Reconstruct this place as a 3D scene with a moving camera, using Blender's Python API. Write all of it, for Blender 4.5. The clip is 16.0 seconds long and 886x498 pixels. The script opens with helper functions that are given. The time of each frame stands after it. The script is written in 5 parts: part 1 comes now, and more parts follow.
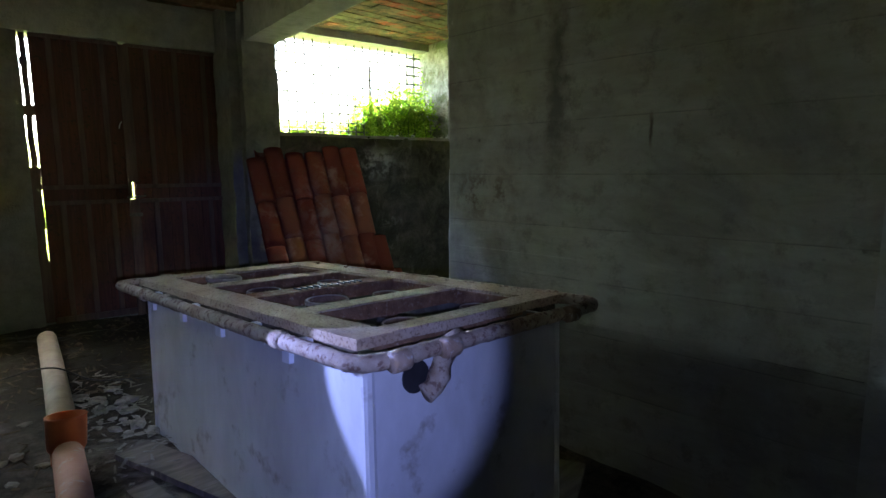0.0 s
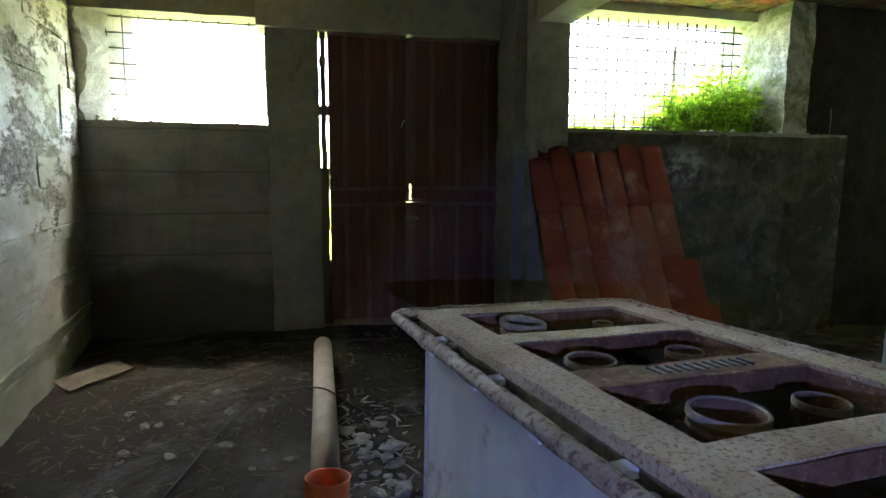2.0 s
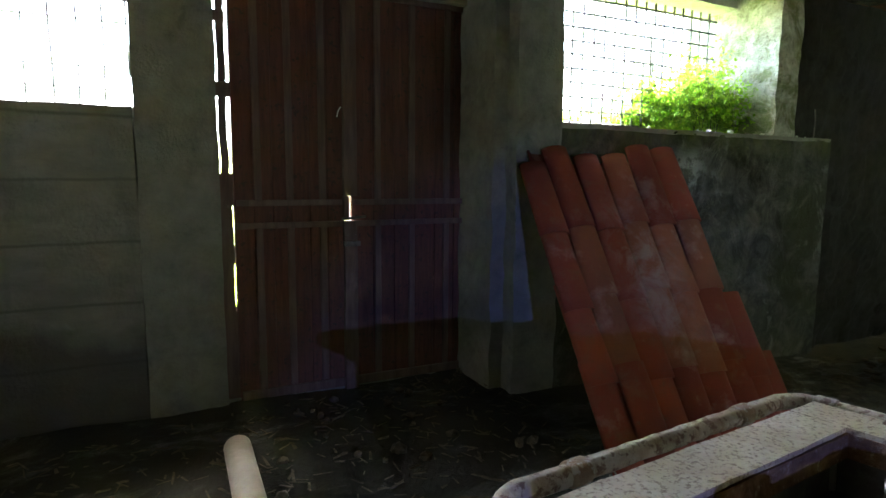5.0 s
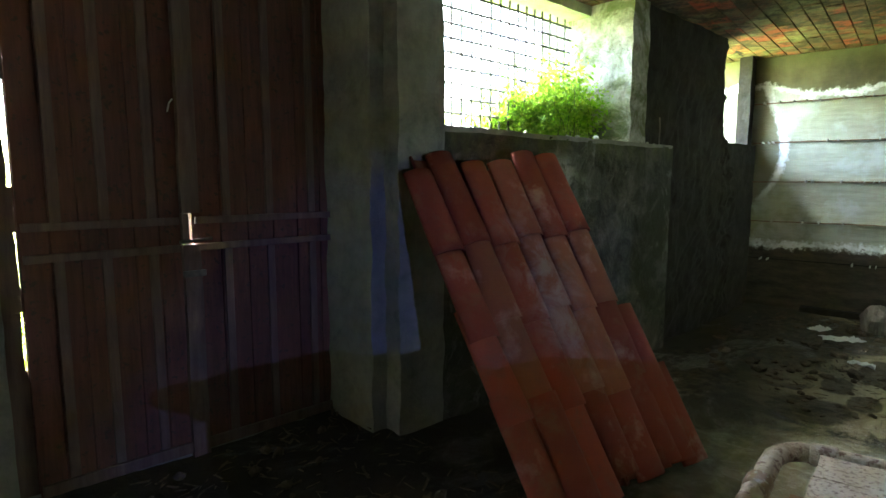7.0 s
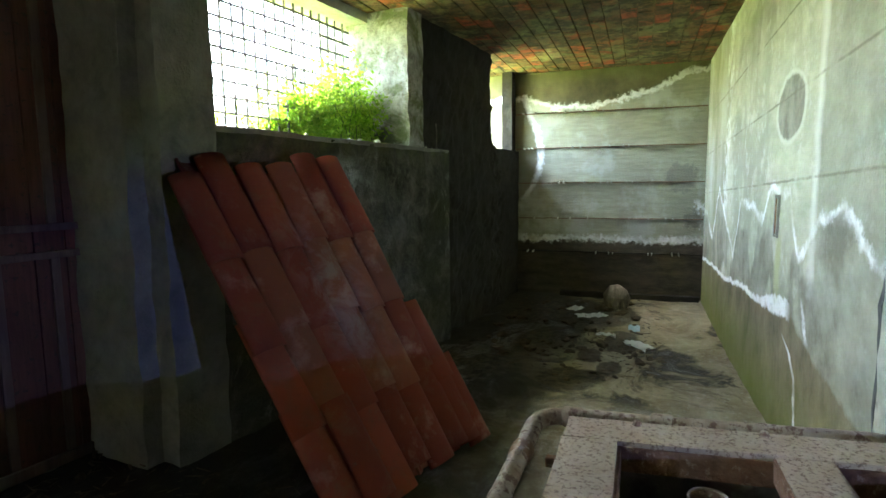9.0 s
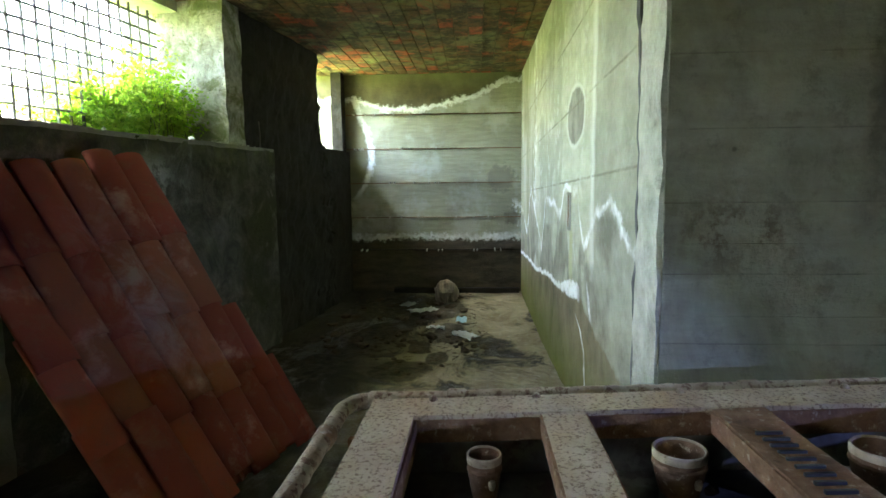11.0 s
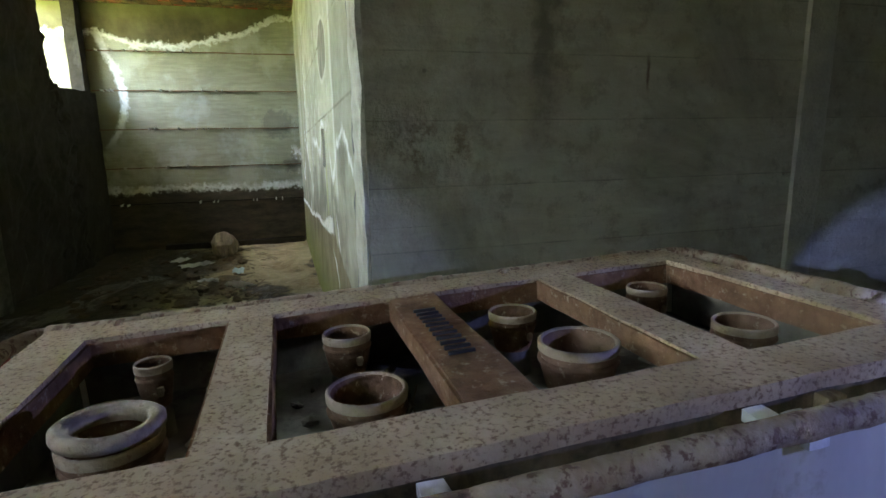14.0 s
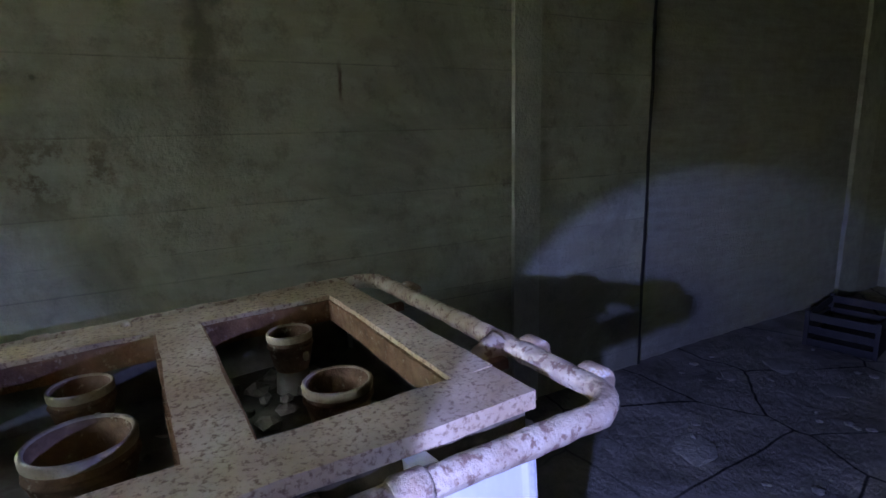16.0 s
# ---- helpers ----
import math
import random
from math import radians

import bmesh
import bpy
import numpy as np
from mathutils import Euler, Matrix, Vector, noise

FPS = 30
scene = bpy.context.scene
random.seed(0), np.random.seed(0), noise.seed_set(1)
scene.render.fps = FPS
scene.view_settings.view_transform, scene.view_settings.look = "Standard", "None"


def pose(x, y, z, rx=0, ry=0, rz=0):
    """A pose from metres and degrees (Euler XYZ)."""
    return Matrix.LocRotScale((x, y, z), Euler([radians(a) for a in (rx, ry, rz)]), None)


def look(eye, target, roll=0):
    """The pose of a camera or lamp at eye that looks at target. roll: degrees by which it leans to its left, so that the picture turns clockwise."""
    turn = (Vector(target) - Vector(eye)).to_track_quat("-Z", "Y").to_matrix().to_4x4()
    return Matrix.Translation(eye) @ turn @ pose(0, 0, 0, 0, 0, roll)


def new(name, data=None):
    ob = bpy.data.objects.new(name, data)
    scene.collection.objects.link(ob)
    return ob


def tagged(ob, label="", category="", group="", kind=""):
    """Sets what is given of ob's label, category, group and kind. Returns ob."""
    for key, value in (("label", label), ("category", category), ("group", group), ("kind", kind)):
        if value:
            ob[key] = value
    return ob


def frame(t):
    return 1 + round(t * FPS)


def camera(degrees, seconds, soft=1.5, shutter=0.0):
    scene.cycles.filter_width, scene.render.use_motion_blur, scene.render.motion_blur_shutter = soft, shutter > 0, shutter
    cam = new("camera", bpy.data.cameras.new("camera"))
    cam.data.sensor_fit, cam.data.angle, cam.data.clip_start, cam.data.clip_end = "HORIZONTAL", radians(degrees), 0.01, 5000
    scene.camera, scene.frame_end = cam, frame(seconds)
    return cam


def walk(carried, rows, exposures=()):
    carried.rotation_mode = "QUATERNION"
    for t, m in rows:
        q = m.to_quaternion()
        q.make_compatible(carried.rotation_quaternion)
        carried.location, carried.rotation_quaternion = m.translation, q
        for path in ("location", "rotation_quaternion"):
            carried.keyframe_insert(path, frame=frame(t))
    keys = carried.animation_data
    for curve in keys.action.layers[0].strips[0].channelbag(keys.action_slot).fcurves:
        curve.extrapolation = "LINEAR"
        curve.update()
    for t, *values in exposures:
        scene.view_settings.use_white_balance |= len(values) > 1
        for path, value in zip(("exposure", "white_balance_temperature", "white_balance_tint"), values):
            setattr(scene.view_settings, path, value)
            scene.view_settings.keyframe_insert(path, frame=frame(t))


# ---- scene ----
cam = camera(76.4, 16.0)
PATH = [
    (0, (0.65, 0.566, 1.411), (2.039, 1.98, 1.139), -0.3),
    (0.5, (0.761, 0.79, 1.409), (1.93, 2.39, 1.137), -0.6),
    (1, (0.831, 1.048, 1.411), (1.862, 2.74, 1.145), -0.1),
    (1.5, (0.859, 1.299, 1.419), (1.71, 3.089, 1.146), 0.2),
    (2, (0.859, 1.537, 1.42), (1.536, 3.401, 1.156), 0.4),
    (2.5, (0.851, 1.769, 1.424), (1.454, 3.657, 1.159), 0.1),
    (3, (0.842, 2.006, 1.425), (1.455, 3.892, 1.165), 0.1),
    (5.5, (0.838, 3.112, 1.449), (2.025, 4.702, 1.198), 0.5),
    (6, (0.872, 3.277, 1.425), (2.139, 4.805, 1.172), 0.44),
    (6.5, (0.917, 3.399, 1.434), (2.286, 4.834, 1.184), 0.36),
    (7, (0.949, 3.461, 1.493), (2.468, 4.738, 1.249), 0.1),
    (7.5, (0.971, 3.491, 1.517), (2.641, 4.565, 1.276), -0.02),
    (8, (0.989, 3.47, 1.505), (2.752, 4.385, 1.267), -0.2),
    (8.5, (0.988, 3.454, 1.482), (2.815, 4.231, 1.249), -0.4),
    (10.8, (0.973, 3.294, 1.483), (2.95, 3.486, 1.25), -0.65),
    (11, (0.936, 3.298, 1.468), (2.919, 3.414, 1.236), -0.6),
    (11.5, (0.923, 3.268, 1.424), (2.909, 3.225, 1.192), -0.65),
    (12, (0.917, 3.238, 1.387), (2.895, 3.073, 1.141), -0.72),
    (12.5, (0.907, 3.211, 1.359), (2.867, 2.936, 1.069), -0.8),
    (13, (0.881, 3.168, 1.35), (2.815, 2.788, 1.01), -0.8),
    (13.5, (0.859, 3.092, 1.347), (2.764, 2.615, 0.972), -0.88),
    (14, (0.836, 2.984, 1.346), (2.72, 2.444, 0.951), -0.95),
    (14.5, (0.815, 2.852, 1.363), (2.681, 2.263, 0.952), -1.3),
    (15, (0.8, 2.696, 1.365), (2.635, 2.021, 0.943), -1.8),
    (15.5, (0.822, 2.494, 1.379), (2.606, 1.697, 0.952), -2.0),
    (16, (0.818, 2.298, 1.396), (2.523, 1.338, 0.982), -1.4),
]
EXPOSURES = [(0.0, 6.10, 6800.0, 2.0), (1.0, 6.30, 6700.0, 2.0), (2.5, 6.45, 6500.0, 2.0), (6.0, 7.00, 6100.0, 3.0), (8.5, 6.74, 6400.0, 3.0), (11.0, 6.64, 6600.0, 1.0), (12.5, 6.52, 7000.0, 3.0), (14.5, 6.38, 7200.0, 5.0), (16.0, 6.42, 7000.0, 6.0)]
walk(cam, [(t, look(eye, target, roll)) for t, eye, target, roll in PATH], EXPOSURES)

# ---- light ----
world = bpy.data.worlds.new("overcast_sky")
scene.world = world
world.use_nodes = True
wn = world.node_tree
sky = wn.nodes.new("ShaderNodeTexSky")
sky.sky_type = "NISHITA"
sky.sun_disc = False
sky.sun_elevation = radians(72)
sky.sun_rotation = radians(20)
sky.air_density, sky.dust_density = 1.0, 4.0
wn.links.new(sky.outputs[0], wn.nodes["Background"].inputs[0])
wn.nodes["Background"].inputs[1].default_value = 0.15

sun = new("sun", bpy.data.lights.new("sun", "SUN"))
sun.data.energy, sun.data.angle, sun.data.color = 3.0, radians(12), (1.0, 0.95, 0.86)
sun.matrix_world = look((0, 0, 20), (-5.5, -3.5, 0))
tagged(sun, "pale hazy sun over the garden", "sun", kind="structure")

# the walker's cold white torch
torch = new("torch", bpy.data.lights.new("torch", "SPOT"))
torch.data.energy, torch.data.color = 1.15, (0.27, 0.34, 1.0)
torch.data.spot_size, torch.data.spot_blend, torch.data.shadow_soft_size = radians(43), 0.30, 0.012
torch.matrix_world = look((0.70, 0.66, 1.34), (1.75, 2.40, 0.74))
# the same torch where it is held at the end of the walk, on the back corner
torch_end = new("torch", bpy.data.lights.new("torch", "SPOT"))
torch_end.data.energy, torch_end.data.color = 1.9, (0.27, 0.34, 1.0)
torch_end.data.spot_size, torch_end.data.spot_blend, torch_end.data.shadow_soft_size = radians(35), 0.25, 0.012
torch_end.matrix_world = look((0.85, 2.50, 1.18), (1.892, 0.896, 0.596))

# ---- materials ----
def rgb(c):
    return (c[0], c[1], c[2], 1.0)


class Mat:
    """A node material; each call adds a node and returns an output."""

    def __init__(self, name, rough=0.85, metal=0.0):
        self.m = bpy.data.materials.new(name)
        self.m.use_nodes = True
        self.t = self.m.node_tree
        self.b = self.t.nodes["Principled BSDF"]
        self.b.inputs["Roughness"].default_value = rough
        self.b.inputs["Metallic"].default_value = metal
        self.b.inputs["Specular IOR Level"].default_value = 0.15 if rough > 0.8 else 0.5
        self.xyz = self.t.nodes.new("ShaderNodeTexCoord").outputs["Object"]
        self.world = self.t.nodes.new("ShaderNodeNewGeometry").outputs["Position"]

    def put(self, sock, v):
        if isinstance(v, (tuple, list)):
            sock.default_value = rgb(v) if len(sock.default_value) == 4 else v
        elif isinstance(v, (int, float)):
            sock.default_value = v
        else:
            self.t.links.new(v, sock)

    def noise(self, scale, detail=5, rough=0.6, stretch=(1, 1, 1), at=None, warp=0.0):
        mp = self.t.nodes.new("ShaderNodeMapping")
        mp.inputs["Scale"].default_value = stretch
        self.put(mp.inputs["Vector"], at or self.world)
        n = self.t.nodes.new("ShaderNodeTexNoise")
        n.inputs["Scale"].default_value, n.inputs["Detail"].default_value = scale, detail
        n.inputs["Roughness"].default_value, n.inputs["Distortion"].default_value = rough, warp
        self.t.links.new(mp.outputs[0], n.inputs["Vector"])
        return n.outputs["Fac"]

    def cells(self, scale, feature="F1", stretch=(1, 1, 1)):
        mp = self.t.nodes.new("ShaderNodeMapping")
        mp.inputs["Scale"].default_value = stretch
        self.put(mp.inputs["Vector"], self.world)
        n = self.t.nodes.new("ShaderNodeTexVoronoi")
        n.feature = feature
        n.inputs["Scale"].default_value = scale
        self.t.links.new(mp.outputs[0], n.inputs["Vector"])
        return n.outputs["Distance"]

    def ramp(self, fac, lo, hi, a=0.0, b=1.0):
        n = self.t.nodes.new("ShaderNodeMapRange")
        self.put(n.inputs["Value"], fac)
        for k, v in (("From Min", lo), ("From Max", hi), ("To Min", a), ("To Max", b)):
            n.inputs[k].default_value = v
        return n.outputs[0]

    def mix(self, fac, a, b, how="MIX"):
        n = self.t.nodes.new("ShaderNodeMix")
        n.data_type, n.blend_type = "RGBA", how
        self.put(n.inputs[0], fac)
        self.put(n.inputs[6], a)
        self.put(n.inputs[7], b)
        return n.outputs[2]

    def math(self, op, a, b=0.0):
        n = self.t.nodes.new("ShaderNodeMath")
        n.operation = op
        self.put(n.inputs[0], a)
        self.put(n.inputs[1], b)
        return n.outputs[0]

    def axis(self, k, at=None):
        n = self.t.nodes.new("ShaderNodeSeparateXYZ")
        self.put(n.inputs[0], at or self.world)
        return n.outputs[k]

    def near(self, value, centre, half, soft):
        """1 where value lies within half of centre, fading over soft."""
        d = self.math("ABSOLUTE", self.math("SUBTRACT", value, centre))
        return self.ramp(d, half, half + soft, 1.0, 0.0)

    def profile(self, value, pts):
        """A broken line: the second number of each pair over the first."""
        lo, hi = pts[0][0], pts[-1][0]
        n = self.t.nodes.new("ShaderNodeValToRGB")
        e = n.color_ramp.elements
        while len(e) < len(pts):
            e.new(0.5)
        for el, (a, b) in zip(e, pts):
            el.position = (a - lo) / (hi - lo)
            el.color = (b / 8, b / 8, b / 8, 1)
        self.put(n.inputs["Fac"], self.ramp(value, lo, hi))
        return self.math("MULTIPLY", n.outputs["Color"], 8.0)

    def random(self):
        return self.t.nodes.new("ShaderNodeObjectInfo").outputs["Random"]

    def island(self):
        return self.t.nodes.new("ShaderNodeNewGeometry").outputs["Random Per Island"]

    def done(self, colour, bump=None, strength=0.3, dist=0.01, rough=None):
        self.put(self.b.inputs["Base Color"], colour)
        if rough is not None:
            self.put(self.b.inputs["Roughness"], rough)
        if bump is not None:
            n = self.t.nodes.new("ShaderNodeBump")
            n.inputs["Strength"].default_value, n.inputs["Distance"].default_value = strength, dist
            self.put(n.inputs["Height"], bump)
            self.t.links.new(n.outputs[0], self.b.inputs["Normal"])
        return self.m


def concrete(name, base, dark, mould=0.0, grain=(0.5, 0.5, 4.0)):
    """Board-marked concrete: grain along the boards, damp patches, pores."""
    k = Mat(name, 0.92)
    streak = k.noise(7, 6, 0.65, grain)
    damp = k.noise(0.9, 5, 0.6, warp=0.6)
    pores = k.cells(38)
    c = k.mix(k.ramp(streak, 0.3, 0.7), dark, base)
    c = k.mix(k.ramp(damp, 0.45, 0.72, 0, 0.75), c, dark)
    if mould:
        c = k.mix(k.ramp(k.noise(2.6, 7, 0.7, warp=1.0), 0.56, 0.66, 0, mould), c, (0.05, 0.048, 0.04))
    c = k.mix(k.ramp(k.noise(16, 5, 0.7), 0.35, 0.7, 0, 0.35), c, (base[0] * 1.3, base[1] * 1.3, base[2] * 1.25))
    h = k.math("ADD", k.math("MULTIPLY", streak, 0.7), k.math("ADD", k.ramp(pores, 0.0, 0.12, 0, 0.25), k.noise(60, 4)))
    return k.done(c, h, 0.5, 0.012)


def plaster_peeling(name):
    """Concrete blocks under thin limewash that has come off in patches."""
    k = Mat(name, 0.92)
    z = k.axis(2)
    patch = k.noise(1.7, 8, 0.66, (1, 0.8, 1.5))
    c = k.mix(k.ramp(k.noise(8, 7, 0.7), 0.3, 0.7), (0.27, 0.25, 0.185), (0.37, 0.35, 0.27))
    c = k.mix(k.ramp(k.noise(0.9, 6, 0.65), 0.45, 0.62, 0, 0.6), c, (0.40, 0.375, 0.285))
    c = k.mix(k.ramp(patch, 0.50, 0.62, 0, 0.9), c, (0.49, 0.49, 0.42))
    dark = k.math("ADD", k.noise(2.6, 10, 0.78, (1, 0.7, 1.6)), k.math("MULTIPLY", k.ramp(z, 0.6, 1.4), 0.03))
    low = k.ramp(k.math("ADD", z, k.math("MULTIPLY", k.noise(3, 5), 0.2)), 1.10, 1.16)
    hole = k.mix(k.ramp(k.noise(30, 6, 0.75), 0.4, 0.6), (0.085, 0.07, 0.05), (0.30, 0.265, 0.19))
    c = k.mix(k.math("MULTIPLY", k.ramp(dark, 0.525, 0.57), low), c, hole)
    c = k.mix(k.ramp(low, 1.0, 0.0, 0, 0.55), c, k.mix(k.ramp(k.noise(2.4, 7, 0.65, (1, 0.5, 2)), 0.4, 0.6), (0.19, 0.19, 0.135), (0.31, 0.31, 0.24)))
    c = k.mix(k.ramp(k.noise(1.3, 6, 0.6), 0.54, 0.66, 0, 0.5), c, (0.24, 0.25, 0.13))
    h = k.math("ADD", k.ramp(dark, 0.54, 0.62, 1, 0), k.math("ADD", k.ramp(patch, 0.50, 0.60, 0, 0.4), k.math("MULTIPLY", k.noise(28, 6, 0.7), 0.7)))
    return k.done(c, h, 0.7, 0.02)


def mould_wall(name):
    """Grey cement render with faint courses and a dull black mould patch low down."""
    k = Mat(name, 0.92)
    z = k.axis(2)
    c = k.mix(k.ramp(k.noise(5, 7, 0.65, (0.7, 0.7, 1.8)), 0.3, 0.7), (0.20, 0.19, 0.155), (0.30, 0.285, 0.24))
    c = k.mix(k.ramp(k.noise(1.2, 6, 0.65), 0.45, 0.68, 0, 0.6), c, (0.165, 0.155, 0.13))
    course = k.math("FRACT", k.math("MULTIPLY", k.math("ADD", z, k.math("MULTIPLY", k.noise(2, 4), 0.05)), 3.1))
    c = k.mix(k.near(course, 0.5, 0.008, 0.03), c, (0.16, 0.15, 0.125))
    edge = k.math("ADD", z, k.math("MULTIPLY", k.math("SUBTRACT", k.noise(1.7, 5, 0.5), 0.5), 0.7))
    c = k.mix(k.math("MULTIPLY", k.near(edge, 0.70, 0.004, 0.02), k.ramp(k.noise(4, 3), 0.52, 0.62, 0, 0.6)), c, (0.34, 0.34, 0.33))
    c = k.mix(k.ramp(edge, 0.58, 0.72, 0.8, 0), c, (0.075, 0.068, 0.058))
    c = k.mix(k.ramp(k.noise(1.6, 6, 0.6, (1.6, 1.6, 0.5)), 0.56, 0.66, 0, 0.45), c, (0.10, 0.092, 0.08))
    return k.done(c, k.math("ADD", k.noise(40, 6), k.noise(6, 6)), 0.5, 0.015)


LIME = (0.84, 0.86, 0.85)


def far_wall(name):
    """Cast concrete: dark damp top, white lime arcs, dark foot."""
    k = Mat(name, 0.85)
    x, y, z = k.axis(0), k.axis(1), k.axis(2)
    streak = k.noise(6, 6, 0.6, (0.6, 0.6, 5))
    c = k.mix(k.ramp(streak, 0.3, 0.7), (0.31, 0.31, 0.215), (0.45, 0.45, 0.325))
    c = k.mix(k.ramp(k.noise(1.6, 7, 0.65, warp=1.0), 0.46, 0.62, 0, 0.55), c, (0.27, 0.265, 0.205))
    c = k.mix(k.ramp(k.noise(2.2, 6, 0.6), 0.52, 0.62, 0, 0.7), c, (0.50, 0.52, 0.44))
    wob = k.math("MULTIPLY", k.math("SUBTRACT", k.noise(5, 6, 0.65), 0.5), 0.16)
    fine = k.math("MULTIPLY", k.math("SUBTRACT", k.noise(16, 6, 0.75), 0.5), 0.26)
    rag = k.math("ADD", wob, fine)
    # olive strip beyond the upright lime run
    side = k.math("SUBTRACT", k.math("ADD", y, k.math("MULTIPLY", rag, 0.6)), k.profile(z, ((1.2, 4.95), (1.44, 4.79), (1.68, 4.69), (1.92, 4.68), (2.2, 4.76), (2.6, 4.90))))
    c = k.mix(k.ramp(side, 0.0, 0.05, 0, 0.8), c, (0.20, 0.19, 0.12))
    run = k.math("MULTIPLY", k.near(side, 0.0, 0.016, 0.04), k.near(z, 1.98, 0.55, 0.18))
    c = k.mix(k.math("MULTIPLY", run, k.ramp(k.noise(9, 4), 0.3, 0.5, 0.55, 1)), c, LIME)
    # damp blots by the side wall
    spot = k.math("SQRT", k.math("ADD", k.math("POWER", k.math("SUBTRACT", y, 2.97), 2), k.math("POWER", k.math("SUBTRACT", z, 1.54), 2)))
    c = k.mix(k.ramp(k.math("ADD", spot, k.math("MULTIPLY", rag, 1.4)), 0.14, 0.20, 0.65, 0), c, (0.21, 0.205, 0.175))
    low = k.math("SQRT", k.math("ADD", k.math("POWER", k.math("SUBTRACT", y, 2.80), 2), k.math("POWER", k.math("SUBTRACT", z, 1.02), 2)))
    c = k.mix(k.math("MULTIPLY", k.ramp(low, 0.16, 0.26, 1, 0), k.ramp(k.noise(7, 7, 0.72, (1, 1, 0.6)), 0.54, 0.60)), c, LIME)
    c = k.mix(k.ramp(k.math("ADD", low, rag), 0.08, 0.13, 0.7, 0), c, (0.16, 0.155, 0.13))
    # dark top over the lime arc
    top = k.math("SUBTRACT", k.math("ADD", z, k.math("MULTIPLY", rag, 0.8)), k.profile(y, ((2.70, 2.84), (2.94, 2.79), (3.26, 2.63), (3.68, 2.52), (4.10, 2.44), (4.52, 2.46), (4.90, 2.58))))
    c = k.mix(k.ramp(top, 0.0, 0.04), c, k.mix(k.ramp(k.noise(3, 6), 0.35, 0.65), (0.085, 0.075, 0.045), (0.17, 0.155, 0.085)))
    c = k.mix(k.math("MULTIPLY", k.near(top, -0.012, 0.014, 0.032), k.ramp(k.noise(7, 4), 0.3, 0.5, 0.5, 0.95)), c, LIME)
    # foot
    foot = k.math("ADD", z, k.math("MULTIPLY", rag, 0.9))
    c = k.mix(k.math("MULTIPLY", k.near(foot, 0.755, 0.016, 0.035), k.ramp(k.noise(6, 4), 0.35, 0.55, 0.2, 0.9)), c, LIME)
    brown = k.mix(k.ramp(k.noise(4, 7, 0.7, (0.5, 0.7, 2.5)), 0.35, 0.65), (0.055, 0.047, 0.034), (0.12, 0.10, 0.068))
    c = k.mix(k.ramp(foot, 0.69, 0.73, 1, 0), c, brown)
    c = k.mix(k.ramp(z, 2.7, 2.95, 0, 0.6), c, (0.16, 0.17, 0.07))
    return k.done(c, k.math("ADD", streak, k.noise(45, 4)), 0.45, 0.01)


